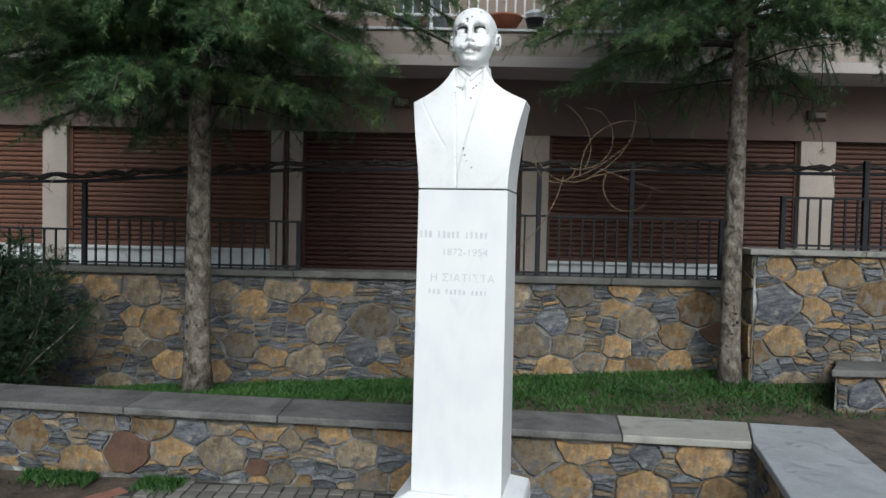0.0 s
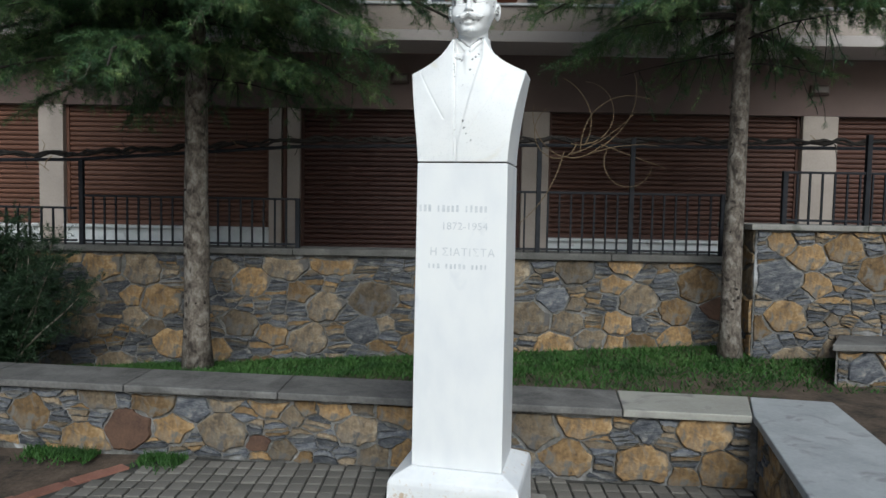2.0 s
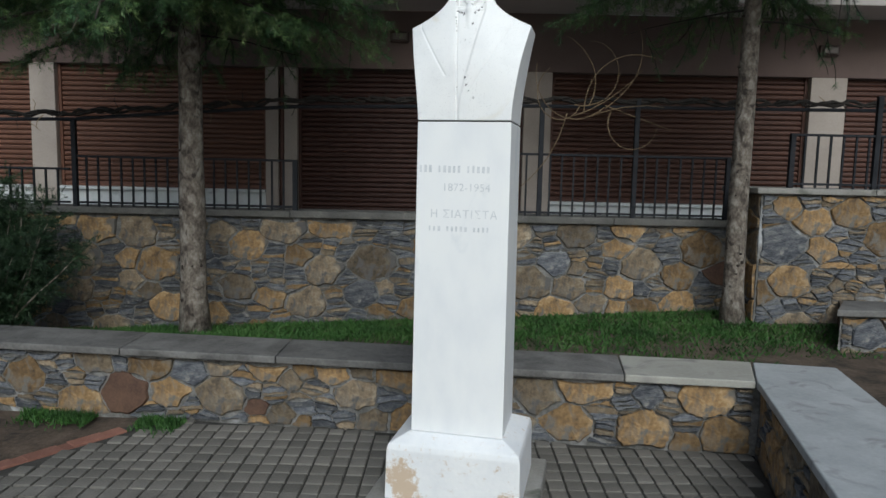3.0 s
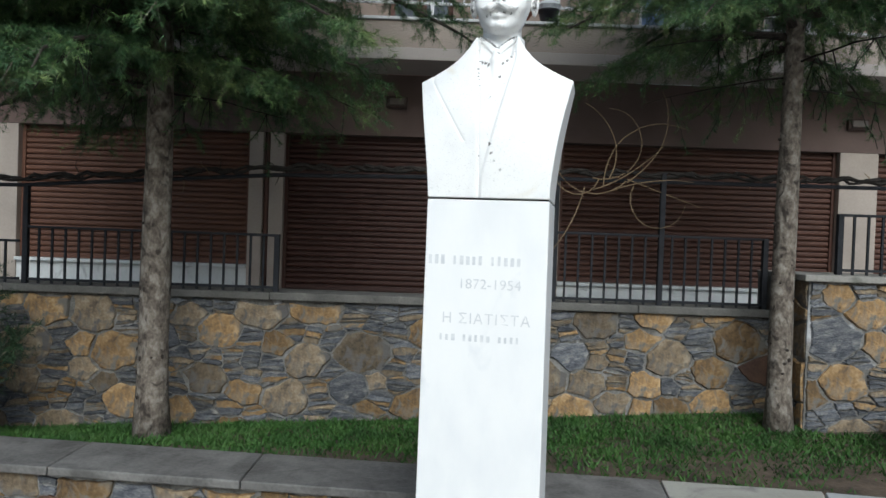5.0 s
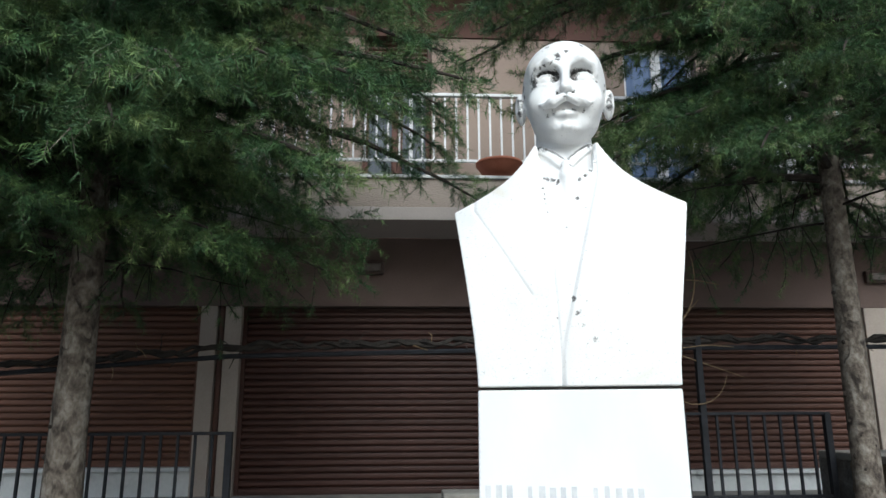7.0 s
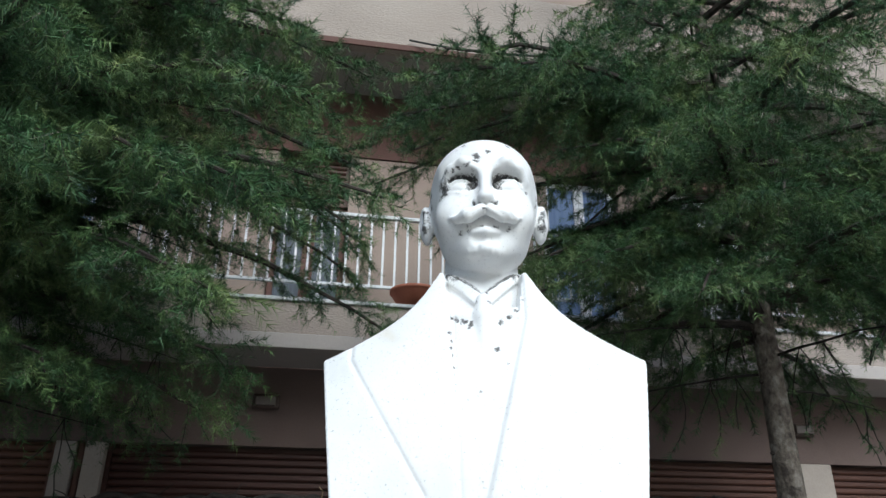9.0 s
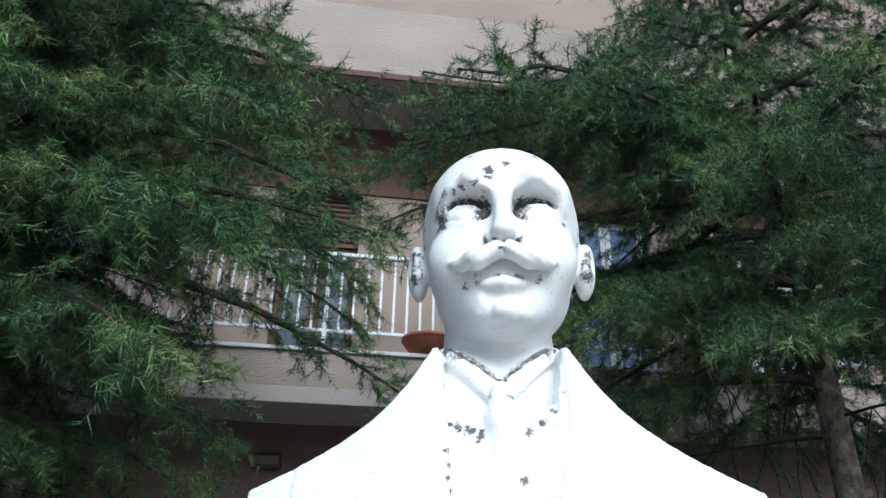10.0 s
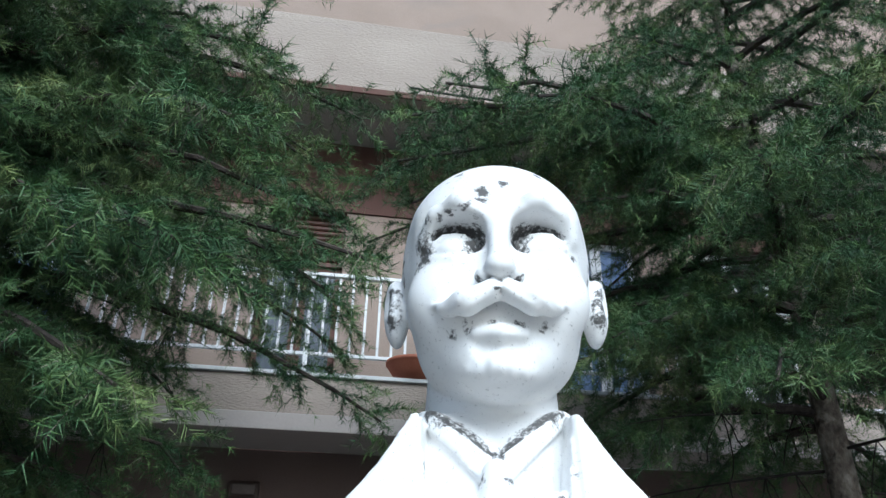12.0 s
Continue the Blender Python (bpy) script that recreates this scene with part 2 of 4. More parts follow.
def rubble(length, height, rng, big=0.125, small=0.075, gap=0.009):
    """Stone outlines that fill a wall face: large ochre stones, between them thin slates."""
    seeds = []
    for radius, tries in ((big * 1.35, 22), (big * 1.0, 26), (big * 0.75, 22), (small * 0.85, 6000)):
        for _ in range(int(tries * length * height / 4) + 40):
            r = radius * rng.uniform(0.8, 1.15)
            u, v = rng.uniform(0, length), rng.uniform(0, height)
            if all(((u - a) / 1.25) ** 2 + (v - b) ** 2 > (0.8 * (r + c)) ** 2 for a, b, c in seeds):
                seeds.append((u, v, r))
    cells = []
    for i, (u, v, r) in enumerate(seeds):
        poly = [(0.004, 0.004), (length - 0.004, 0.004), (length - 0.004, height - 0.004), (0.004, height - 0.004)]
        for j, (a, b, c) in enumerate(seeds):
            if i == j or abs(a - u) > 0.9 or abs(b - v) > 0.9:
                continue
            dx, dy = a - u, (b - v) * 1.35
            full = math.hypot(dx, dy)
            t = 0.5 + (r * r - c * c) / (2 * full * full)
            nx, ny = dx / full, dy * 1.35 / full
            k = math.hypot(nx, ny)
            d = (nx * u + ny * v + t * full - gap * 0.5 * k)
            poly = clip_poly(poly, nx, ny, d)
            if len(poly) < 3:
                break
        if len(poly) < 3:
            continue
        if r < big * 0.62 and rng.random() < 0.93:
            lo, hi = min(p[1] for p in poly), max(p[1] for p in poly)
            n = max(1, round((hi - lo) / rng.uniform(0.03, 0.055)))
            tilt = rng.uniform(-0.2, 0.2)
            for k in range(n):
                s = clip_poly(poly, -tilt, -1, -(lo + (hi - lo) * k / n + gap * 0.35) - tilt * u)
                s = clip_poly(s, tilt, 1, lo + (hi - lo) * (k + 1) / n - gap * 0.35 + tilt * u) if len(s) > 2 else s
                if len(s) > 2:
                    cells.append((s, "slate"))
        else:
            cells.append((poly, "block"))
    return cells


def area(poly):
    return abs(sum(a[0] * b[1] - b[0] * a[1] for a, b in zip(poly, poly[1:] + poly[:1]))) / 2


def stone_mesh(poly, rng, depth):
    """One stone: rough outline with cut corners, rounded edge and uneven face. Local x along the wall, z up, -y outward."""
    cx, cy = sum(p[0] for p in poly) / len(poly), sum(p[1] for p in poly) / len(poly)
    ring = []
    for i in range(len(poly)):
        a, b = poly[i], poly[(i + 1) % len(poly)]
        if math.hypot(a[0] - b[0], a[1] - b[1]) < 0.02:
            continue
        bow = rng.uniform(-0.12, 0.07)
        for s in (0.06, 0.3, 0.5, 0.7, 0.94):
            j = 0.005
            off = bow * 4 * s * (1 - s)
            ring.append((a[0] + s * (b[0] - a[0]) + off * (b[1] - a[1]) - cx + rng.uniform(-j, j), a[1] + s * (b[1] - a[1]) - off * (b[0] - a[0]) - cy + rng.uniform(-j, j)))
    n = len(ring)
    if n < 3:
        return None
    tx, tz = rng.uniform(-0.05, 0.05), rng.uniform(-0.05, 0.05)
    verts = [(x, 0.02, z) for x, z in ring]
    verts += [(x * 0.98, -depth * 0.55, z * 0.97) for x, z in ring]
    verts += [(x * 0.94 + rng.uniform(-0.004, 0.004), -depth + tx * x + tz * z + rng.uniform(-0.0012, 0.0012), z * 0.90 + rng.uniform(-0.003, 0.003)) for x, z in ring]
    verts.append((0, -depth - 0.002, 0))
    faces = []
    for k in range(n):
        m = (k + 1) % n
        faces += [(k, m, n + m, n + k), (n + k, n + m, 2 * n + m, 2 * n + k), (2 * n + k, 2 * n + m, 3 * n)]
    return (cx, cy), verts, faces


def face_stones(parent, at, angle, length, height, seed, most=300, big=0.125, small=0.075, depth=0.015, z0=0.0):
    """Lays rubble on the face of a wall: at is its left foot, angle its heading in degrees seen from above."""
    rng = random.Random(seed)
    m = pose(at[0], at[1], z0, 0, 0, angle)
    cells = rubble(length, height, rng, big, small)
    cells.sort(key=lambda c: -area(c[0]))
    rest = {M_SLATE: ([], []), M_TAN: ([], []), M_OCHRE: ([], [])}
    for i, (poly, sort) in enumerate(cells):
        if area(poly) < 0.0006:
            continue
        made = stone_mesh(poly, rng, depth * rng.uniform(0.5, 1.6))
        if not made:
            continue
        (cx, cz), verts, faces = made
        if i < most:
            pick = rng.random()
            if sort == "slate":
                material = M_SLATE if pick < 0.62 else M_TAN if pick < 0.9 else M_OCHRE
            else:
                material = M_OCHRE if pick < 0.52 else M_TAN if pick < 0.86 else M_SLATE if pick < 0.95 else M_RUST
            ob = raw("stone", verts, faces, material, parent)
            ob.matrix_basis = m @ pose(cx, 0, cz)
        else:
            pick = rng.random()
            rest_v, rest_f = rest[M_SLATE if pick < 0.6 else M_TAN if pick < 0.85 else M_OCHRE]
            o = len(rest_v)
            rest_v += [tuple(m @ Vector((x + cx, y, z + cz))) for x, y, z in verts]
            rest_f += [tuple(o + k for k in f) for f in faces]
    for material, (rest_v, rest_f) in rest.items():
        if rest_v:
            tagged(raw("small_stones", rest_v, rest_f, material, parent), kind="stuff")


def along(a, b, s):
    return (a[0] + (b[0] - a[0]) * s, a[1] + (b[1] - a[1]) * s)


def slab(pts, z0, z1, bevel=0.008):
    """A prism over a ground outline, with worn edges."""
    bm = bmesh.new()
    low = [bm.verts.new((x, y, z0)) for x, y in pts]
    top = [bm.verts.new((x, y, z1)) for x, y in pts]
    n = len(pts)
    bm.faces.new(low[::-1])
    bm.faces.new(top)
    for k in range(n):
        bm.faces.new((low[k], low[(k + 1) % n], top[(k + 1) % n], top[k]))
    bmesh.ops.recalc_face_normals(bm, faces=bm.faces)
    if bevel:
        bmesh.ops.bevel(bm, geom=list(bm.edges), offset=bevel, segments=2, affect="EDGES", profile=0.5)
    return bm


# ---- ground ----
bm = bmesh.new()
bmesh.ops.create_grid(bm, x_segments=2, y_segments=2, size=400, matrix=pose(0, 0, -0.06))
tagged(part("ground", bm, M_GROUND), "pale ground of the open square, lightened to bounce light upwards", "ground", kind="structure")

# the low wall's front line, its corner, and the arm that comes forward
CORNER = (1.80, 0.84)
WEST = (-6.5, 1.64)
SOUTH = (0.92, -3.2)
COPE = 0.47
DEEP = 0.44


def wall_front(x):
    return CORNER[1] + (WEST[1] - CORNER[1]) * (CORNER[0] - x) / (CORNER[0] - WEST[0])


def arm_face(y):
    return CORNER[0] + (SOUTH[0] - CORNER[0]) * (CORNER[1] - y) / (CORNER[1] - SOUTH[1])


def bed_height(x, y):
    back = 0.27 + 0.055 * (x + 1.0)
    k = max(0.0, min(1.0, (y - 1.5) / 1.5))
    return 0.41 * (1 - k) + max(0.1, min(0.5, back)) * k + 0.012 * noise.noise((x * 2.3, y * 2.3, 0))


# planted bed: one sheet behind the low wall and its arm
verts, faces, index = [], [], {}
step = 0.1
for i in range(-70, 75):
    for j in range(-42, 33):
        x, y = i * step, j * step
        if y > wall_front(x) + 0.3 or (x > arm_face(y) + 0.3 and y > -4):
            index[i, j] = len(verts)
            verts.append((x, y, bed_height(x, y)))
for (i, j) in index:
    q = [(i, j), (i + 1, j), (i + 1, j + 1), (i, j + 1)]
    if all(k in index for k in q):
        faces.append([index[k] for k in q])
tagged(raw("planting_bed", verts, faces, M_SOIL, smooth=True), "dark brown soil bed behind the low stone wall", "soil", kind="structure")


def mesh_np(name, verts, tris, material, parent=None):
    """A large triangle mesh from arrays."""
    me = bpy.data.meshes.new(name)
    me.vertices.add(len(verts))
    me.vertices.foreach_set("co", np.ascontiguousarray(verts, dtype=np.float32).ravel())
    me.loops.add(len(tris) * 3)
    me.loops.foreach_set("vertex_index", np.ascontiguousarray(tris, dtype=np.int32).ravel())
    me.polygons.add(len(tris))
    me.polygons.foreach_set("loop_start", np.arange(0, len(tris) * 3, 3, dtype=np.int32))
    me.update(calc_edges=True)
    me.validate()
    me.materials.append(material)
    ob = new(name, me)
    if parent:
        ob.parent = parent
    return ob


def blades(points, size, rng, lean=0.5, width=0.006):
    """Grass blades standing on the points."""
    n = len(points)
    h = size * rng.uniform(0.5, 1.3, n)[:, None]
    a = rng.uniform(0, 2 * np.pi, n)
    side = np.stack([np.cos(a), np.sin(a), np.zeros(n)], 1) * width
    b = rng.uniform(0, 2 * np.pi, n)
    tip = points + np.stack([np.cos(b) * lean, np.sin(b) * lean, np.ones(n)], 1) * h * rng.uniform(0.3, 1, n)[:, None]
    v = np.stack([points - side, points + side, tip], 1).reshape(-1, 3)
    return v, np.arange(3 * n).reshape(-1, 3)


rng = np.random.default_rng(3)
pts = []
while len(pts) < 42000:
    x, y = rng.uniform(-4.2, 3.6), rng.uniform(1.4, 3.04)
    if (x > 2.55 and y > 2.5) or (x > 2.1 + 0.2 * noise.noise((y * 4, 0, 1)) and y < 1.6):
        continue
    # the grass thins out towards the coping and stays full along the foot of the wall
    full = 0.25 + 0.75 * min(1, max(0, (y - 1.75 + 0.35 * noise.noise((x * 1.3, y, 0))) / 0.5))
    patch = noise.noise((x * 3.1, y * 3.1, 4)) * 0.5 + 0.6
    if rng.random() < full * patch and y > wall_front(x) + DEEP:
        pts.append((x, y, bed_height(x, y) - 0.005))
v, t = blades(np.array(pts), 0.05, rng, 0.8, 0.008)
tagged(mesh_np("grass", v, t, M_GRASS), "short green grass along the stone wall", "grass", kind="stuff")
pts = []
while len(pts) < 5000:
    x = rng.uniform(-4.6, -1.75)
    y = wall_front(x) - 0.02 - abs(rng.normal(0, 0.09))
    if noise.noise((x * 2.5, 0, 9)) > -0.15:
        pts.append((x, y, 0))
v, t = blades(np.array(pts), 0.055, rng)
tagged(mesh_np("grass", v, t, M_GRASS), "green weeds at the foot of the low wall", "grass", kind="stuff")

# ---- low wall ----
low_wall = thing("low_wall", "low rubble stone wall with slate coping", "wall", kind="structure")
W0, C0 = (WEST[0], WEST[1] + 0.03), (CORNER[0] + 0.03, CORNER[1] + 0.03)
part("core", slab([W0, C0, (C0[0], C0[1] + DEEP - 0.06), (W0[0], W0[1] + DEEP - 0.06)], -0.05, COPE - 0.052, 0), M_MORTAR, low_wall)
S0 = (SOUTH[0] + 0.03, SOUTH[1])
arm_wall = thing("low_wall_arm", "low rubble stone wall that comes forward, grey coping", "wall", kind="structure")
part("core", slab([(C0[0] + 0.005, CORNER[1] + 0.38), (C0[0] + 0.005, CORNER[1]), S0, (S0[0] + 0.5, S0[1]), (C0[0] + 0.55, CORNER[1] + 0.38)], -0.05, COPE - 0.052, 0), M_MORTAR, arm_wall)
cuts = [-6.5, -5.4, -4.3, -3.25, -2.2, -1.15, -0.1, 1.02]
for a, b in zip(cuts, cuts[1:]):
    g = 0.003
    part("coping_slab", slab([(a + g, wall_front(a) - 0.025), (b - g, wall_front(b) - 0.025), (b - g + 0.065 * (b > 1), wall_front(b) + DEEP), (a + g, wall_front(a) + DEEP)], COPE - 0.048, COPE), M_COPING, low_wall)
part("coping_slab", slab([(1.023, wall_front(1.02) - 0.025), (1.775, wall_front(1.78) - 0.025), (1.93, wall_front(1.9) + DEEP - 0.01), (1.09, wall_front(1.09) + DEEP)], COPE - 0.048, COPE), M_COPING_LIGHT, low_wall, "pale grey coping slab")
part("coping_slab", slab([(1.782, 0.815), (1.77, 0.74), (arm_face(-1.2) - 0.03, -1.2), (arm_face(-1.2) + 0.62, -1.2), (2.44, 1.17), (1.94, 1.25)], COPE - 0.048, COPE), M_COPING_MID, arm_wall)
part("coping_slab", slab([(arm_face(-1.206) - 0.03, -1.206), (SOUTH[0] - 0.03, SOUTH[1]), (SOUTH[0] + 0.62, SOUTH[1]), (arm_face(-1.206) + 0.62, -1.206)], COPE - 0.048, COPE), M_COPING_MID, arm_wall)

# ---- retaining wall, raised wall, side block ----
RET = 3.05
retaining = thing("retaining_wall", "ochre and slate rubble retaining wall, concrete coping", "wall", kind="structure")
part("core", box(-7, RET + 0.03, -0.05, 2.50, 3.42, 1.215), M_MORTAR, retaining)
cuts = [-7, -5.2, -3.6, -1.5, 0.2, 1.4, 2.455]
for a, b in zip(cuts, cuts[1:]):
    part("coping_slab", box(a + 0.002, RET - 0.03, 1.217, b - 0.002, 3.40, 1.275 + 0.004 * (b > 0), 0.008), M_COPE_ROUGH, retaining)
raised = thing("raised_wall", "higher rubble stone wall with pale coping", "wall", kind="structure")
part("core", box(2.50, 2.58, -0.05, 7, 3.40, 1.535), M_MORTAR, raised)
for a, b in ((2.44, 3.4), (3.4, 4.7), (4.7, 7)):
    part("coping_slab", box(a + 0.002, 2.52, 1.537, b - 0.002, 3.30, 1.585, 0.008), M_CONCRETE, raised)
block = thing("side_block", "stone-faced block capped with dark slate", "wall", kind="structure")
part("core", slab([(2.78, 1.78), (5.5, 1.78), (5.5, 2.1), (2.97, 2.1)], 0.15, 0.69, 0), M_MORTAR, block)
part("cap", slab([(2.72, 1.72), (5.5, 1.72), (5.5, 2.12), (2.98, 2.12)], 0.692, 0.742), M_COPING, block)
part("fill", slab([(2.975, 2.102), (5.5, 2.102), (5.5, 2.575), (3.2, 2.575)], 0.15, 0.66, 0), M_SOIL, block, "dark soil behind the wall")
lump = thing("concrete_block", "pale concrete block on the wall coping", "block", (0.2, 3.17, 1.282))
part("block", box(-0.33, -0.13, 0, 0.20, 0.13, 0.075, 0.012), M_CONCRETE, lump)

# terrace behind the retaining wall
tagged(part("terrace_floor", box(-7, 3.42, 0.9, 9, 4.9, 1.16), M_CONCRETE), "grey concrete terrace in front of the shutters", "floor", kind="structure")

# ---- house ----
FAC = 4.84
house = thing("house", "beige stuccoed house with balconies and roller shutters", "house", (0, FAC, 0), kind="structure")
house.matrix_basis = Matrix()
OPEN = [(-6.6, -4.90, 1.40, 2.79), (-4.61, -2.2, 1.40, 2.79), (-1.84, 0.74, 1.16, 2.79), (1.05, 3.95, 1.34, 2.79), (4.35, 7.0, 1.40, 2.79)]
# piers between the openings, lintel, wall below the sills
xs = [-12.0] + [v for o in OPEN for v in o[:2]] + [12.0]
for a, b in zip(xs[0::2], xs[1::2]):
    if a == -2.2:
        part("pilaster", box(-2.2, FAC, 1.1, -2.055, FAC + 0.3, 2.79, 0.006), M_PILASTER, house)
        part("pilaster", box(-1.985, FAC, 1.1, -1.84, FAC + 0.3, 2.79, 0.006), M_PILASTER, house)
        part("wall", box(-2.055, FAC + 0.1, 1.1, -1.985, FAC + 0.3, 2.79), M_BROWNBAND, house)
    else:
        part("pilaster", box(a, FAC, 1.1, b, FAC + 0.3, 2.79, 0.006), M_PILASTER, house)
part("downpipe", tube([(-2.02, FAC + 0.05, 1.16), (-2.02, FAC + 0.05, 2.79)], 0.028, 10), M_BROWNBAND, house, "dark brown downpipe", True)
# this strip wears the stucco with the soffit's shade in its colour
part("lintel", box(-12, FAC - 0.003, 2.792, 12, FAC + 0.3, 3.425), M_LINTEL_SHADED, house)
part("wall", box(-12, FAC + 0.3, 1.0, 12, FAC + 0.4, 3.425), M_BROWNBAND, house)
for a, b, z0, z1 in OPEN:
    if z0 > 1.2:
        part("apron", box(a, FAC + 0.02, 1.16, b, FAC + 0.3, z0 - 0.035), M_SILL, house, "white veined marble apron")
        part("sill", box(a, FAC - 0.03, z0 - 0.033, b, FAC + 0.3, z0, 0.004), M_SILL, house, "white marble sill")
# upper storey walls
part("wall", box(-12, FAC, 3.43, -3.3, FAC + 0.3, 5.5), M_WALL, house)
part("wall", box(-2.3, FAC, 3.43, -0.80, FAC + 0.3, 5.5), M_WALL, house)
part("wall", box(-0.13, FAC, 3.43, 1.80, FAC + 0.3, 5.5), M_WALL, house)
part("wall", box(2.55, FAC, 3.43, 3.1, FAC + 0.3, 5.5), M_WALL, house)
part("wall", box(3.9, FAC, 3.43, 12, FAC + 0.3, 5.5), M_WALL, house)
part("wall", box(3.1, FAC, 3.43, 3.9, FAC + 0.3, 3.9), M_WALL, house)
part("lintel", box(-12, FAC - 0.02, 5.503, 12, FAC + 0.3, 6.22), M_BROWNBAND, house, "brown painted lintel band")
part("wall", box(-12, FAC, 6.65, 12, FAC + 0.3, 10.5), M_WALL, house)
part("wall", box(-12, 8, 0.9, 12, 8.2, 10.5), M_WALL, house)
part("wall", box(-12.2, FAC, 0.9, -12, 8.2, 10.5), M_WALL, house)
part("wall", box(12, FAC, 0.9, 12.2, 8.2, 10.5), M_WALL, house)
part("roof", box(-12.5, 3.9, 10.5, 12.5, 8.6, 10.75, 0.02), M_SOFFIT, house)


def roller_shutter(a, b, z0, z1, y, material, pitch=0.057, label=""):
    """A closed roller shutter of slats in its guide rails."""
    sh = thing("roller_shutter", label, "shutter", ((a + b) / 2, y, z0))
    w = (b - a) / 2
    part("guide_rail", box(-w + 0.001, -0.03, 0, -w + 0.035, 0.03, z1 - z0 - 0.002), material, sh)
    part("guide_rail", box(w - 0.035, -0.03, 0, w - 0.001, 0.03, z1 - z0 - 0.002), material, sh)
    part("backing", box(-w + 0.036, 0.02, 0, w - 0.036, 0.03, z1 - z0 - 0.002), material, sh)
    h = pitch
    prof = [(0.018, 0.0), (-0.004, 0.003), (-0.014, h * 0.3), (-0.014, h * 0.62), (-0.006, h * 0.86), (0.018, h * 0.9)]
    verts = [(x, y2, z) for x in (-w + 0.036, w - 0.036) for y2, z in prof]
    n = len(prof)
    faces = [(k, k + 1, n + k + 1, n + k) for k in range(n - 1)] + [tuple(range(n)), tuple(range(2 * n - 1, n - 1, -1))]
    me = None
    for k in range(int((z1 - z0) / pitch)):
        if me is None:
            ob = raw("slat", verts, faces, material, sh)
            me = ob.data
        else:
            ob = new("slat", me)
            ob.parent = sh
        ob.matrix_basis = pose(random.uniform(-0.001, 0.001), 0, k * pitch + 0.004)
    part("end_bar", box(-w + 0.036, -0.02, -0.001, w - 0.036, 0.02, 0.03, 0.004), material, sh)
    return sh


looks = [M_SHUTTER_TAN, M_SHUTTER_TAN, M_SHUTTER_DARK, M_SHUTTER, M_SHUTTER]
words = ["tan brown slatted roller shutter, closed", "tan brown slatted roller shutter above a marble apron", "dark red-brown roller shutter down to the terrace", "brown slatted roller shutter above a white sill", "brown slatted roller shutter, closed"]
for (a, b, z0, z1), m, w in zip(OPEN, looks, words):
    roller_shutter(a + 0.002, b - 0.002, z0 + 0.002, z1, FAC + 0.10, m, label=w)
roller_shutter(-0.798, -0.132, 5.0, 5.5, FAC + 0.1, M_SHUTTER, 0.05, "brown roller shutter half drawn over the balcony door")


def glazed_door(a, b, z0, z1, pane_mat, label, frame_mat=M_WHITEIRON):
    d = thing("balcony_door", label, "door", ((a + b) / 2, FAC + 0.14, z0))
    w, h = (b - a) / 2, z1 - z0
    for x0, x1 in ((-w, -0.002), (0.002, w)):
        bm = bmesh.new()
        for a0, a1, q0, q1 in ((x0, x0 + 0.05, 0, h), (x1 - 0.05, x1, 0, h), (x0 + 0.051, x1 - 0.051, 0, 0.08), (x0 + 0.051, x1 - 0.051, h - 0.06, h)):
            box(a0, -0.03, q0, a1, 0.03, q1, 0.004, bm)
        leaf = part("door_leaf", bm, frame_mat, d)
        part("pane", box(x0 + 0.051, -0.006, 0.082, x1 - 0.051, 0.0, h - 0.062), pane_mat, leaf)
    return d


glazed_door(-0.795, -0.135, 3.44, 4.995, M_DUSK, "dark balcony door with blue-grey curtain under a half shutter", M_BROWNBAND)
glazed_door(-3.295, -2.305, 3.44, 5.495, M_BLUE, "balcony door with a blue and white curtain")
glazed_door(1.805, 2.545, 3.44, 5.495, M_BLUE, "balcony door with a blue curtain behind the glass")
glazed_door(3.105, 3.895, 3.905, 5.495, M_DARKGLASS, "white framed window above the balcony")

# ---- balcony ----
BAL = 4.2
balcony = thing("balcony", "stuccoed balcony parapet with white coping", "balcony", kind="structure")
part("slab", box(-12, BAL + 0.10, 3.43, 12, FAC - 0.004, 3.50), M_SOFFIT, balcony)
part("parapet", box(-12, BAL, 3.543, 12, BAL + 0.098, 3.80, 0.006), M_PARAPET, balcony)
part("drip_band", box(-12, BAL - 0.028, 3.425, 12, BAL + 0.098, 3.54, 0.006), M_SOFFIT, balcony, "smooth painted drip band")
for k in range(-8, 8):
    part("coping_slab", box(k * 1.5 + 0.002, BAL - 0.025, 3.802, k * 1.5 + 1.498, BAL + 0.13, 3.83, 0.004), M_SILL, balcony)
upper = thing("upper_balcony", "stuccoed upper balcony seen from below", "balcony", kind="structure")
part("slab", box(-12, 4.05 + 0.1, 6.225, 12, FAC - 0.004, 6.40), M_SOFFIT, upper)
part("parapet", box(-12, 4.05, 6.20, 12, 4.149, 7.0, 0.006), M_PARAPET, upper)
part("drip_edge", box(-12, 4.03, 6.19, 12, 4.0495, 6.25, 0.004), M_BROWNBAND, upper, "brown drip edge")

# white railing on the balcony
rail = thing("balcony_railing", "white painted steel railing with thin upright bars", "railing", (0, BAL + 0.05, 3.83))
part("top_rail", box(-11.9, -0.025, 0.755, 11.9, 0.025, 0.785, 0.006), M_WHITEIRON, rail)
part("bottom_rail", box(-11.9, -0.015, 0.14, 11.9, 0.015, 0.165, 0.004), M_WHITEIRON, rail)
post = None
for k in range(-9, 10):
    if post is None:
        post = part("post", box(-0.016, -0.016, 0, 0.016, 0.016, 0.754, 0.003), M_WHITEIRON, rail)
        ob = post
    else:
        ob = new("post", post.data)
        ob.parent = rail
    ob.matrix_basis = pose(-0.335 + 1.2 * k, 0, 0)
bar = None
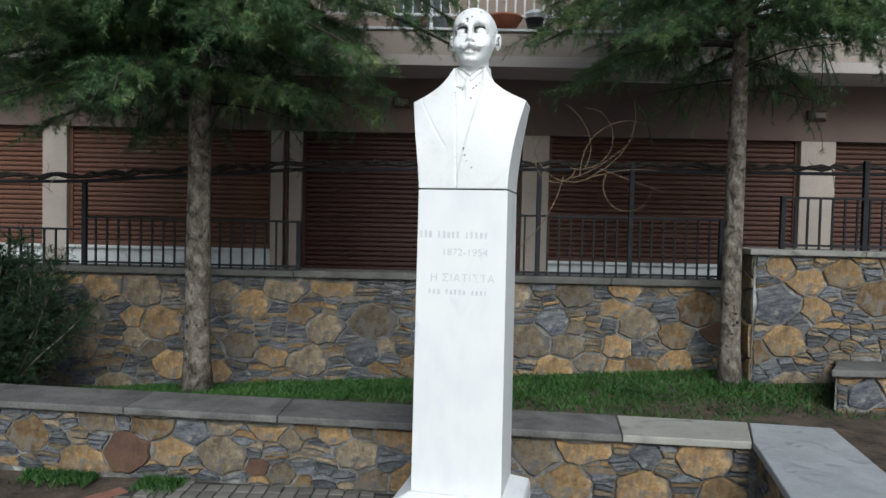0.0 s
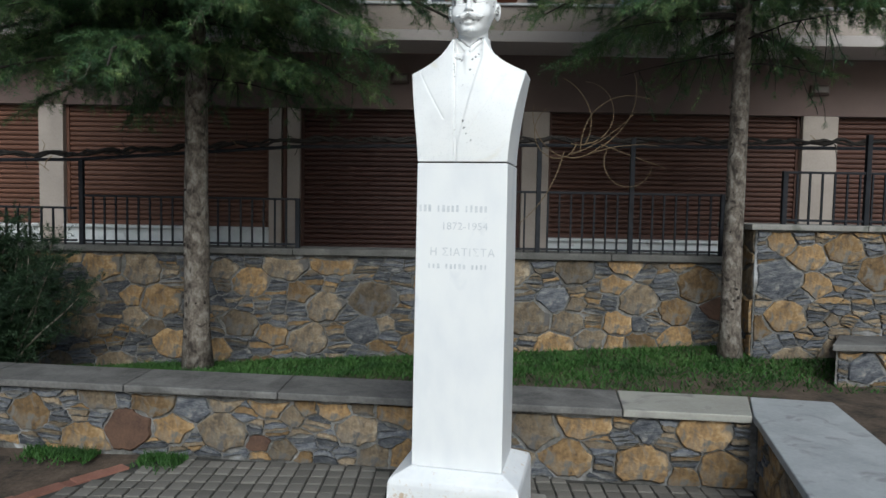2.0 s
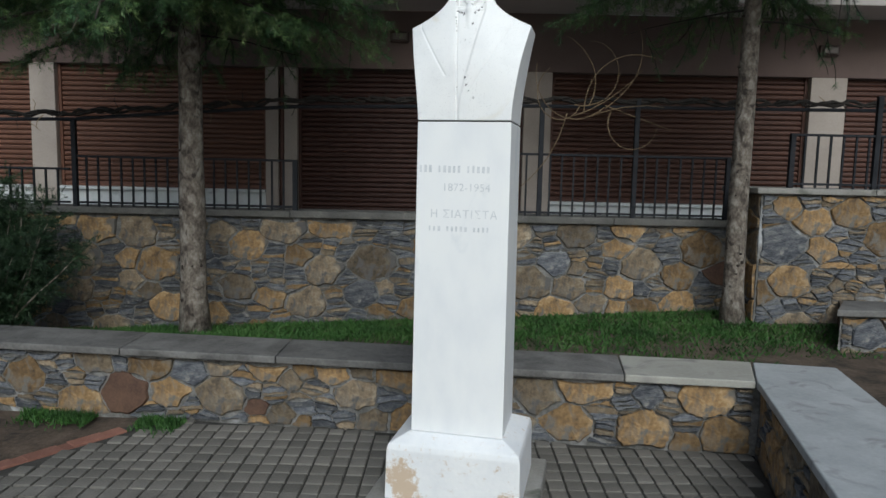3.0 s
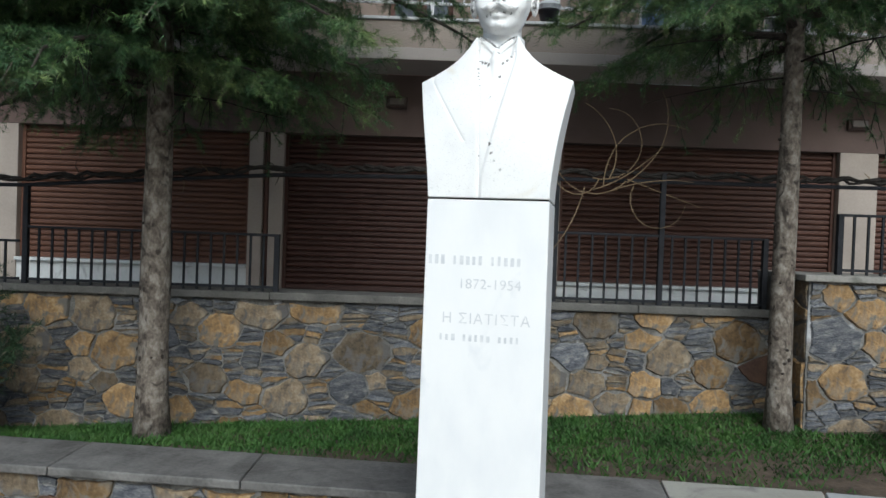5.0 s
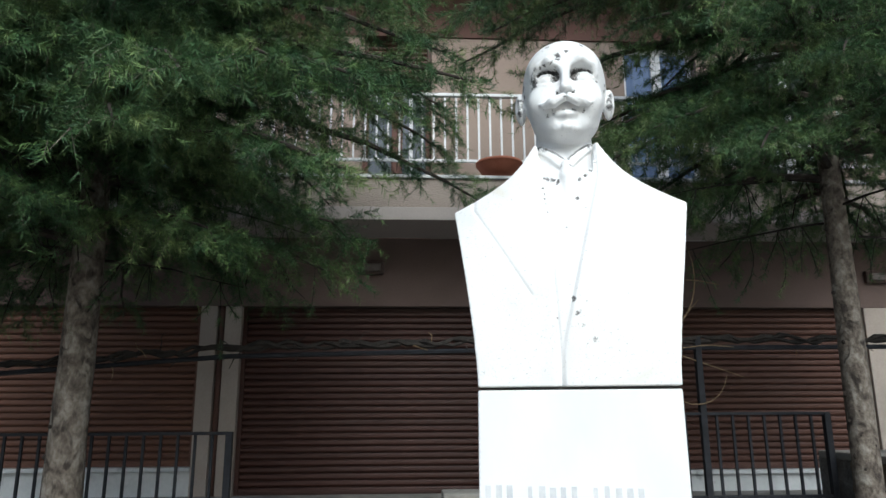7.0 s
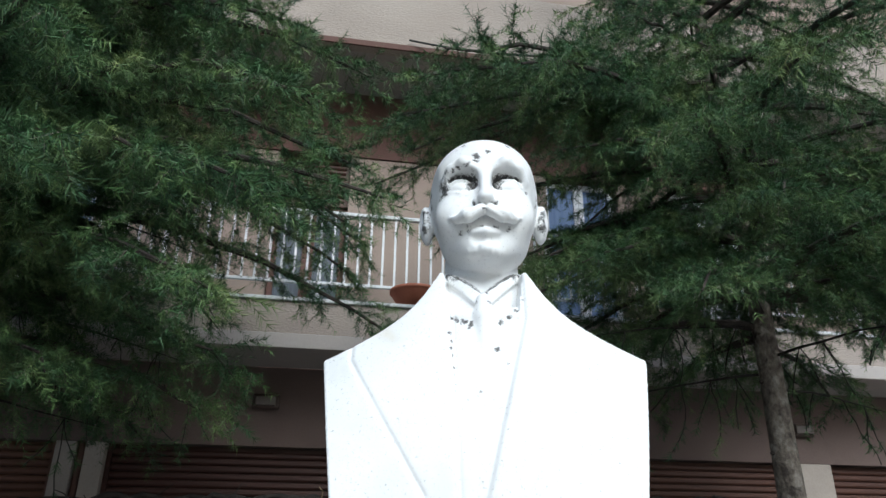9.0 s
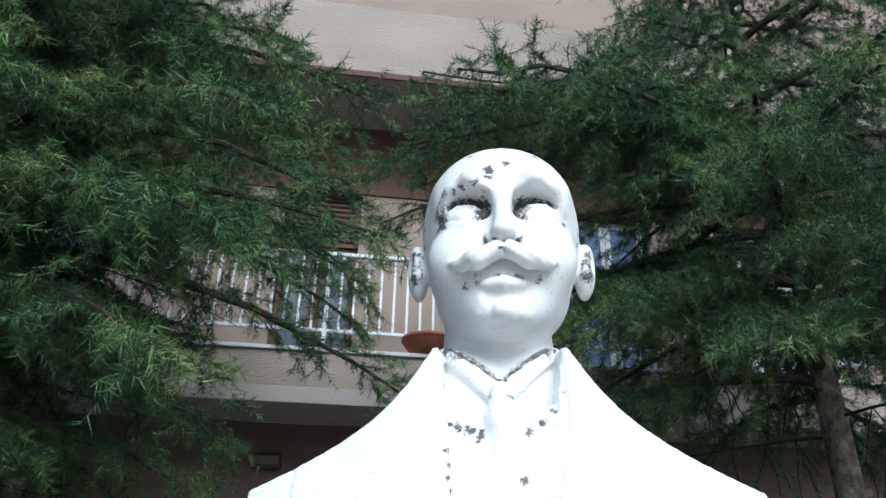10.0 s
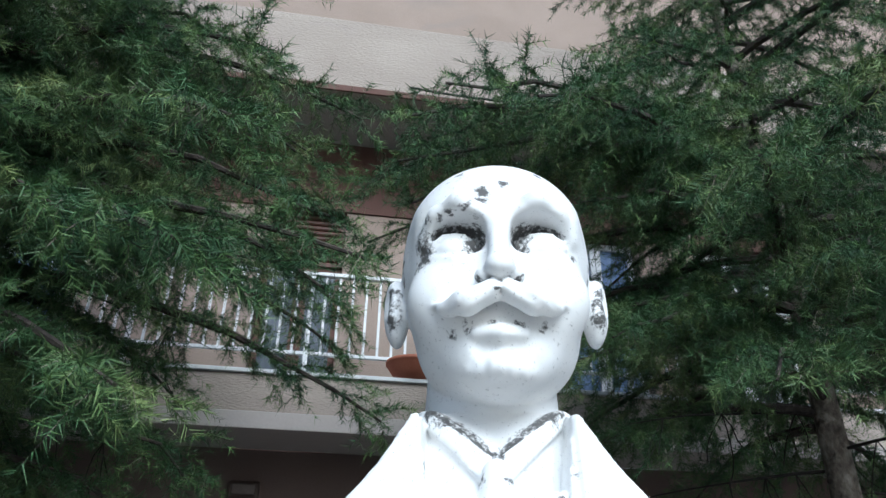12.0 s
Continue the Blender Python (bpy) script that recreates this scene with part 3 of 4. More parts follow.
for k in range(-58, 66):
    if k % 12 == 0:
        continue
    if bar is None:
        bar = part("bar", box(-0.009, -0.007, 0.164, 0.009, 0.007, 0.756), M_WHITEIRON, rail)
        ob = bar
    else:
        ob = new("bar", bar.data)
        ob.parent = rail
    ob.matrix_basis = pose(-0.335 + 0.1 * k, 0, 0)

# pots on the parapet
bowl = thing("plant_bowl", "terracotta plant bowl on the balcony coping", "flowerpot", (0.44, BAL + 0.07, 3.831))
part("bowl", lathe([(0.10, 0.0), (0.15, 0.04), (0.19, 0.10), (0.20, 0.115), (0.205, 0.118), (0.205, 0.14), (0.185, 0.14), (0.17, 0.10), (0.0001, 0.095)]), M_TERRA, bowl, smooth=True)
part("soil", lathe([(0.168, 0.096), (0.1, 0.11), (0.0001, 0.112)], 20), M_SOIL, bowl, "dark potting soil")
pot = thing("plant_pot", "black plastic pot wrapped with silver foil", "flowerpot", (0.78, BAL + 0.07, 3.831))
part("pot", lathe([(0.07, 0.0), (0.10, 0.11), (0.105, 0.115), (0.105, 0.13), (0.09, 0.13), (0.085, 0.1), (0.0001, 0.1)], 20), M_DARKPOT, pot, smooth=True)
part("foil", lathe([(0.10, 0.131), (0.12, 0.17), (0.10, 0.2), (0.06, 0.22), (0.0001, 0.225)], 14), M_FOIL, pot, "crumpled silver foil")

# bulkhead lamps on the lintel
for x, z in ((-0.68, 3.14), (4.10, 3.08)):
    lamp = thing("bulkhead_lamp", "small unlit bulkhead lamp on the lintel", "lamp", (x, FAC - 0.004, z), "wall lamps")
    body = part("body", box(-0.11, -0.05, -0.06, 0.11, 0, 0.06, 0.015), M_LAMPBODY, lamp)
    part("glass", box(-0.085, -0.075, -0.04, 0.085, -0.05, 0.04, 0.012), M_LAMPGLASS, body, "dusty glass cover")

# ---- iron fence on the walls ----
def fence(x0, x1, y, z0, z1, posts, seed, label):
    f = thing("fence", label, "fence", (0, y, 0))
    part("top_rail", box(x0, -0.014, z1 - 0.02, x1, 0.014, z1, 0.003), M_IRON, f)
    part("bottom_rail", box(x0, -0.01, z0 + 0.03, x1, 0.01, z0 + 0.05, 0.003), M_IRON, f)
    for px, top, foot in posts:
        part("post", box(px - 0.021, -0.021, foot, px + 0.021, 0.021, top, 0.004), M_IRON, f)
    n = int((x1 - x0) / 0.105)
    first = None
    for k in range(1, n):
        x = x0 + (x1 - x0) * k / n
        if any(abs(x - p[0]) < 0.04 for p in posts):
            continue
        if first is None:
            first = part("bar", box(-0.008, -0.008, z0 + 0.005, 0.008, 0.008, z1 - 0.018), M_IRON, f)
            ob = first
        else:
            ob = new("bar", first.data)
            ob.parent = f
        ob.matrix_basis = pose(x, 0, 0)


FY = 3.10
fence(-3.47, -1.47, FY, 1.27, 1.735, [(-3.47, 2.05, 1.27), (-1.47, 1.735, 1.27)], 1, "dark painted iron fence on the stone wall")
fence(-5.6, -3.52, FY, 1.27, 1.62, [(-5.6, 2.05, 1.27)], 2, "lower dark iron fence beside the shrub")
fence(0.40, 2.41, FY, 1.27, 1.84, [(0.735, 2.28, 1.27), (1.58, 2.33, 1.27), (2.41, 1.84, 1.27)], 3, "dark iron fence with tall posts on the stone wall")
fence(2.80, 6.0, 2.75, 1.58, 2.04, [(2.80, 2.04, 1.58), (3.50, 2.36, 1.58), (5.0, 2.36, 1.58)], 4, "dark iron fence on the raised wall")

# dry vine twisted round wires
vine = thing("dry_vine", "bare dark vine twisted along wires over the fence", "vine", (0, FY, 2.0))
vr = random.Random(8)


def wire_z(x):
    return float(np.interp(x, [-6, -4.4, -3.5, -1.5, 0.7, 2.5, 5], [2.04, 2.07, 2.09, 2.24, 2.29, 2.30, 2.32]) - 2.0)


pts = [(x / 10, 0.0, wire_z(x / 10) - 0.035) for x in range(-60, 51)]
part("wire", tube(pts, 0.016, 6), M_IRON, vine)
for w in range(2):
    pts = [(x * 0.06, vr.uniform(-0.012, 0.012), wire_z(x * 0.06) + 0.02 + 0.018 * math.sin(x * 0.9 + w * 2) + vr.uniform(-0.012, 0.012)) for x in range(-100, 84)]
    part("stem", tube(pts, [0.014 + vr.uniform(-0.005, 0.008) for _ in pts], 6), M_VINE, vine)
for k in range(46):
    x = vr.uniform(-5.5, 4.5)
    z = wire_z(x)
    p = [(x, 0, z)]
    d = Vector((vr.uniform(-1, 1), vr.uniform(-0.4, 0.2), vr.uniform(-0.5, 0.8)))
    for s in range(4):
        d += Vector((vr.uniform(-0.5, 0.5), 0, vr.uniform(-0.5, 0.3)))
        q = Vector(p[-1]) + d.normalized() * vr.uniform(0.02, 0.06)
        p.append(tuple(q))
    part("twig", tube(p, [0.005, 0.004, 0.004, 0.003, 0.002], 5), M_VINE if vr.random() < 0.6 else M_TWIG, vine)
# long tan shoots that loop below the wire
for k in range(11):
    x = vr.uniform(0.95, 1.35)
    p = Vector((x, -0.02, wire_z(x) - vr.uniform(0.0, 0.12)))
    d = Vector((vr.uniform(-0.3, 1.0), vr.uniform(-0.15, 0.05), vr.uniform(-0.7, 0.9))).normalized()
    path = [tuple(p)]
    curl = vr.uniform(-0.35, 0.35)
    for s in range(vr.randint(7, 15)):
        d = (d + Vector((-d.z * curl, vr.uniform(-0.05, 0.05), d.x * curl + vr.uniform(-0.1, 0.1)))).normalized()
        p = p + d * 0.07
        path.append(tuple(p))
    part("shoot", tube(path, [0.006 - 0.004 * i / len(path) for i in range(len(path))], 5), M_TWIG, vine, "tan dry shoot")

# ---- pedestal ----
TURN = -11.8
PX, PY = 0.037, 0.176
slab_base = thing("base_slab", "worn concrete slab under the pedestal", "slab", (PX, PY, 0), turn=TURN)
part("slab", box(-0.42, -0.40, -0.02, 0.40, 0.40, 0.10, 0.012), M_CONCRETE, slab_base)
pedestal = thing("pedestal", "tall white marble pedestal with pale grey inscription", "pedestal", (PX, PY, 0.10), turn=TURN)
bm = bmesh.new()
rings = []
for hx, hy, z in ((0.325, 0.285, 0.0), (0.320, 0.28, 0.245), (0.312, 0.272, 0.272), (0.232, 0.192, 0.312)):
    rings.append([bm.verts.new((sx * hx, sy * hy, z)) for sx, sy in ((-1, -1), (1, -1), (1, 1), (-1, 1))])
for a, b in zip(rings, rings[1:]):
    for k in range(4):
        bm.faces.new((a[k], a[(k + 1) % 4], b[(k + 1) % 4], b[k]))
bm.faces.new(rings[0][::-1])
bm.faces.new(rings[-1])
bmesh.ops.bevel(bm, geom=list(bm.edges), offset=0.006, segments=2, affect="EDGES", profile=0.5)
part("plinth", bm, M_PLINTH, pedestal, "white marble plinth with a rusty stain")
bm = bmesh.new()
rings = []
for hx, hy, z in ((0.224, 0.184, 0.313), (0.218, 0.179, 1.794)):
    rings.append([bm.verts.new((sx * hx, sy * hy, z)) for sx, sy in ((-1, -1), (1, -1), (1, 1), (-1, 1))])
for k in range(4):
    bm.faces.new((rings[0][k], rings[0][(k + 1) % 4], rings[1][(k + 1) % 4], rings[1][k]))
bm.faces.new(rings[0][::-1])
bm.faces.new(rings[1])
bmesh.ops.bevel(bm, geom=list(bm.edges), offset=0.004, segments=2, affect="EDGES", profile=0.5)
part("shaft", bm, M_MARBLE, pedestal)
part("bed_joint", box(-0.212, -0.173, 1.795, 0.212, 0.173, 1.80), M_JOINT, pedestal, "dark mortar joint under the bust")


def front_y(z):
    return -0.184 + 0.005 * (z - 0.313) / 1.481


def lettering(text, x, z, size, spread=1.0):
    c = bpy.data.curves.new("text", "FONT")
    c.body = text
    c.size = size
    c.extrude = 0.0008
    c.space_character = spread
    tmp = bpy.data.objects.new("text", c)
    scene.collection.objects.link(tmp)
    bpy.context.view_layer.update()
    me = bpy.data.meshes.new_from_object(tmp.evaluated_get(bpy.context.evaluated_depsgraph_get()))
    bpy.data.objects.remove(tmp)
    me.materials.clear()
    me.materials.append(M_LETTER)
    ob = new("inscription", me)
    ob.parent = pedestal
    ob.matrix_basis = pose(x, front_y(z) - 0.0012, z, 90)
    tagged(ob, "grey painted lettering, lightened as if overexposed", kind="stuff")
    return ob


lettering("1872-1954", -0.095, 1.478, 0.05, 1.05)
lettering("\u0397 \u03a3\u0399\u0391\u03a4\u0399\u03a3\u03a4\u0391", -0.15, 1.353, 0.052, 1.12)
lr = random.Random(5)
for z, x0, n, w, h in ((1.562, -0.205, 15, 0.014, 0.034), (1.29, -0.155, 14, 0.013, 0.024)):
    x = x0
    for k in range(n):
        if k not in (3, 9):
            part("inscription_bar", box(x, front_y(z) - 0.0016, z, x + w * lr.uniform(0.6, 1.0), front_y(z) + 0.002, z + h * lr.uniform(0.85, 1.0)), M_LETTER, pedestal, "grey inscription bar, lightened as if overexposed")
        x += w * 1.62
# ---- bust ----
def surface_net(val, origin, h):
    """Meshes the zero level of a sampled field: one vertex in each cell that it crosses, quads between neighbours."""
    neg = val < 0
    nx, ny, nz = val.shape
    acc = np.zeros((nx - 1, ny - 1, nz - 1, 3))
    cnt = np.zeros((nx - 1, ny - 1, nz - 1))
    corners = [(i, j, k) for i in (0, 1) for j in (0, 1) for k in (0, 1)]
    for a in corners:
        for ax in range(3):
            if a[ax]:
                continue
            b = tuple(1 if q == ax else a[q] for q in range(3))
            va = val[a[0]:nx - 1 + a[0], a[1]:ny - 1 + a[1], a[2]:nz - 1 + a[2]]
            vb = val[b[0]:nx - 1 + b[0], b[1]:ny - 1 + b[1], b[2]:nz - 1 + b[2]]
            cross = (va < 0) != (vb < 0)
            s = np.where(cross, va / np.where(cross, va - vb, 1), 0)
            for q in range(3):
                acc[..., q] += cross * (a[q] + (s if q == ax else 0))
            cnt += cross
    live = cnt > 0
    ids = np.full(cnt.shape, -1)
    ids[live] = np.arange(live.sum())
    cell = np.argwhere(live)
    verts = (cell + acc[live] / cnt[live][:, None]) * h + np.array(origin)
    tris = []
    for ax in range(3):
        u, v = (ax + 1) % 3, (ax + 2) % 3
        lo = [slice(None)] * 3
        hi = [slice(None)] * 3
        lo[ax], hi[ax] = slice(0, -1), slice(1, None)
        a, b = neg[tuple(lo)], neg[tuple(hi)]
        e = np.argwhere(a != b)
        ok = (e[:, u] > 0) & (e[:, v] > 0) & (e[:, u] < ids.shape[u]) & (e[:, v] < ids.shape[v])
        e = e[ok]
        flip = a[tuple(e.T)]
        q = []
        for du, dv in ((-1, -1), (0, -1), (0, 0), (-1, 0)):
            c = e.copy()
            c[:, u] += du
            c[:, v] += dv
            q.append(ids[tuple(c.T)])
        q = np.stack(q, 1)
        q[~flip] = q[~flip][:, ::-1]
        tris += [q[:, [0, 1, 2]], q[:, [0, 2, 3]]]
    return verts, np.concatenate(tris)


def bust_field(x, y, z):
    """Distance-like field of the bust: local metres, face to -y, z from the cut at the chest."""
    ax = np.abs(x)

    def ball(c, r):
        q = np.sqrt(((x - c[0]) / r[0]) ** 2 + ((y - c[1]) / r[1]) ** 2 + ((z - c[2]) / r[2]) ** 2)
        return (q - 1) * min(r)

    def pair(c, r):
        q = np.sqrt(((ax - c[0]) / r[0]) ** 2 + ((y - c[1]) / r[1]) ** 2 + ((z - c[2]) / r[2]) ** 2)
        return (q - 1) * min(r)

    def rod(a, b, ra, rb, mirror=True):
        px = ax if mirror else x
        a, b = np.array(a), np.array(b)
        d = b - a
        t = np.clip(((px - a[0]) * d[0] + (y - a[1]) * d[1] + (z - a[2]) * d[2]) / (d @ d), 0, 1)
        return np.sqrt((px - a[0] - t * d[0]) ** 2 + (y - a[1] - t * d[1]) ** 2 + (z - a[2] - t * d[2]) ** 2) - (ra + (rb - ra) * t)

    def join(p, q, k):
        m = np.clip(0.5 + 0.5 * (q - p) / k, 0, 1)
        return q + (p - q) * m - k * m * (1 - m)

    def cut(p, q, k):
        return -join(-p, q, k)

    # head, set a little to one side
    wx, wy, wz = x, y, z
    x = wx - 0.006
    ax = np.abs(x)
    # the lower face is squeezed to fit the camera's view
    z = np.where(wz < 0.77, 0.77 + (wz - 0.77) / 0.93, wz)
    f = ball((0, 0.036, 0.785), (0.111, 0.136, 0.124))
    f = join(f, ball((0, -0.030, 0.808), (0.094, 0.076, 0.085)), 0.03)
    f = join(f, ball((0, -0.004, 0.712), (0.091, 0.098, 0.100)), 0.03)
    f = join(f, ball((0, -0.018, 0.664), (0.073, 0.080, 0.050)), 0.025)
    f = join(f, ball((0, -0.070, 0.632), (0.042, 0.034, 0.030)), 0.025)
    f = join(f, pair((0.056, -0.066, 0.712), (0.036, 0.030, 0.034)), 0.03)
    # temples, brows, sockets, eyes and lids
    f = cut(f, pair((0.122, -0.052, 0.800), (0.022, 0.030, 0.035)), 0.02)
    f = join(f, rod((0.016, -0.104, 0.796), (0.040, -0.109, 0.811), 0.008, 0.0105), 0.010)
    f = join(f, rod((0.040, -0.109, 0.811), (0.064, -0.093, 0.804), 0.0105, 0.008), 0.010)
    f = join(f, rod((0.064, -0.093, 0.804), (0.077, -0.074, 0.783), 0.008, 0.005), 0.012)
    f = cut(f, pair((0.044, -0.110, 0.776), (0.032, 0.054, 0.0245)), 0.003)
    f = cut(f, pair((0.022, -0.104, 0.776), (0.010, 0.022, 0.018)), 0.006)
    f = np.minimum(f, pair((0.0455, -0.066, 0.766), (0.026, 0.030, 0.0195)))
    rim = [(0.0455 + 0.0245 * math.cos(t), -0.081 - 0.006 * math.sin(t), 0.766 + 0.0175 * math.sin(t)) for t in (0.1, 0.6, 1.1, 1.57, 2.04, 2.54, 3.04)]
    for a, b in zip(rim, rim[1:]):
        f = join(f, rod(a, b, 0.0034, 0.0034), 0.0015)
    f = join(f, rod((0.024, -0.088, 0.757), (0.046, -0.095, 0.750), 0.003, 0.004), 0.003)
    f = join(f, rod((0.046, -0.095, 0.750), (0.069, -0.082, 0.759), 0.004, 0.003), 0.003)
    # furrow over the nose
    f = cut(f, rod((0.006, -0.116, 0.800), (0.008, -0.112, 0.818), 0.0025, 0.0015), 0.004)
    # nose
    f = join(f, rod((0, -0.104, 0.794), (0, -0.129, 0.728), 0.0085, 0.0115, False), 0.010)
    f = join(f, ball((0, -0.131, 0.722), (0.0145, 0.014, 0.0125)), 0.006)
    f = join(f, pair((0.0165, -0.116, 0.718), (0.0085, 0.012, 0.009)), 0.004)
    f = cut(f, pair((0.0085, -0.123, 0.708), (0.0045, 0.008, 0.006)), 0.002)
    # moustache in two swept lobes, with strands
    comb = 0.0011 * np.sin(ax * 330 + z * 420) * np.exp(-((z - 0.69) / 0.02) ** 2)
    lobe = rod((0.007, -0.123, 0.698), (0.032, -0.120, 0.687), 0.0125, 0.0140)
    lobe = join(lobe, rod((0.032, -0.120, 0.687), (0.052, -0.106, 0.686), 0.0130, 0.0090), 0.006)
    lobe = join(lobe, rod((0.052, -0.106, 0.686), (0.065, -0.094, 0.694), 0.0075, 0.0035), 0.005)
    f = join(f, lobe + comb, 0.0015)
    f = cut(f, rod((0.0, -0.127, 0.703), (0.0, -0.131, 0.684), 0.002, 0.002, False), 0.003)
    # mouth, lower lip, chin tuft
    f = cut(f, rod((0.0, -0.115, 0.671), (0.036, -0.102, 0.668), 0.0080, 0.0055), 0.003)
    f = join(f, rod((0.0, -0.107, 0.658), (0.021, -0.101, 0.660), 0.0115, 0.0075), 0.005)
    f = cut(f, rod((0.0, -0.112, 0.640), (0.020, -0.106, 0.642), 0.005, 0.004), 0.010)
    f = join(f, rod((0.0, -0.101, 0.624), (0.024, -0.091, 0.622), 0.0135, 0.008) + 0.001 * np.sin(ax * 500), 0.006)
    # ears with rim, hollow and lobe
    z = wz
    ear = pair((0.117 + 0.05 * (z - 0.738), 0.034, 0.744), (0.0145, 0.028, 0.042))
    ear = cut(ear, pair((0.134, 0.014, 0.752), (0.012, 0.016, 0.025)), 0.003)
    ear = join(ear, pair((0.116, 0.012, 0.732), (0.006, 0.006, 0.010)), 0.004)
    f = join(f, ear, 0.006)
    x, y, z = wx, wy, wz
    ax = np.abs(x)
    # neck and collar
    f = join(f, rod((0, 0.048, 0.66), (0, 0.05, 0.48), 0.073, 0.082, False), 0.003)
    ring = np.sqrt(x ** 2 + ((y - 0.030) / 1.12) ** 2)
    lean = 0.089 + 0.010 * np.clip((0.58 - z) / 0.1, 0, 1)
    notch = 0.612 - 0.062 * np.clip((-y - 0.02) / 0.05, 0, 1) * np.clip(1 - ax / 0.066, 0, 1)
    collar = np.maximum(np.maximum(ring - lean, z - notch), 0.44 - z)
    f = np.minimum(f, collar)
    # turned-down collar points, cut sharp above and below
    flap_z = 0.550 + 0.80 * ax
    flap = np.maximum(np.maximum(ring - lean - 0.007, z - flap_z - 0.004), flap_z - 0.030 + 0.25 * ax - z)
    flap = np.maximum(np.maximum(flap, y + 0.03), np.maximum(ax - 0.066, 0.003 - ax))
    f = join(f, flap, 0.002)
    # torso: a block cut flat at the sides, rounded chest
    w = 0.217 + 0.064 * np.clip(z / 0.43, 0, 1) ** 1.5
    slope = 0.066 * np.clip(1 - (ax - 0.09) / 0.19, 0, 1.0) + 0.095 * np.exp(-np.clip(ax - 0.078, 0, 1) / 0.050)
    open_front = np.clip((0.070 - ax) / 0.010, 0, 1) * np.clip((0.02 - y) / 0.02, 0, 1)
    top = 0.435 + slope - 0.085 * open_front
    zz = np.clip(z / 0.43, 0, 1.4)
    front = -0.178 + 0.075 * zz ** 1.6 * (ax / 0.28) ** 2 + 0.045 * zz ** 2.2 - 0.012 * np.exp(-((z - 0.27) / 0.16) ** 2)
    # lapels stand proud of the waistcoat; creases along their edges
    left = -0.036 - 0.018 * np.clip((z - 0.1) / 0.4, 0, 1)
    right = -0.030 + 0.100 * np.clip((z - 0.08) / 0.42, 0, 1)
    proud = 1 / (1 + np.exp(-(left - x) / 0.0025)) + 1 / (1 + np.exp(-(x - right) / 0.0025))
    front = front - 0.008 * proud
    front = front + 0.009 * np.exp(-((x - left) / 0.0035) ** 2) + 0.003 * np.exp(-((x - right) / 0.0035) ** 2)
    fold = 0.02 + 0.18 * np.clip((z - 0.13) / 0.30, 0, 1)
    front = front + 0.003 * np.exp(-((x - fold) / 0.0045) ** 2) * (z > 0.13) * (z < 0.46)
    front = front + 0.003 * np.exp(-((x + fold + 0.03) / 0.004) ** 2) * (z > 0.20) * (z < 0.46)
    back = 0.178 - 0.05 * zz ** 1.5
    torso = np.maximum(np.maximum((ax - w) * 0.98, z - top), np.maximum(front - y, y - back))
    torso = np.maximum(torso * 0.9, -z)
    f = join(f, torso, 0.022)
    # cravat
    f = join(f, rod((0, -0.090, 0.540), (0, -0.108, 0.500), 0.013, 0.020, False), 0.005)
    f = join(f, rod((0, -0.108, 0.500), (0.004, -0.126, 0.420), 0.019, 0.013, False), 0.006)
    f = join(f, rod((0.022, -0.100, 0.512), (0.066, -0.090, 0.520), 0.009, 0.007), 0.004)
    f = cut(f, rod((0.03, -0.118, 0.497), (0.064, -0.108, 0.500), 0.003, 0.002), 0.003)
    return np.maximum(f, -z)


H = 0.0034
gx = np.arange(-0.30, 0.301, H)
gy = np.arange(-0.20, 0.212, H)
gz = np.arange(-0.008, 0.955, H)
field = bust_field(gx[:, None, None], gy[None, :, None], gz[None, None, :]).astype(np.float64)
bv, bt = surface_net(field, (gx[0], gy[0], gz[0]), H)
M_BUST = mat("weathered_white_marble", [(0.80, 0.80, 0.80), (0.86, 0.86, 0.855), (0.88, 0.875, 0.86)], 5, 14, 0.5, 0.04, 90, stain=(0.76, 0.72, 0.63), stain_scale=4, stain_at=0.6)


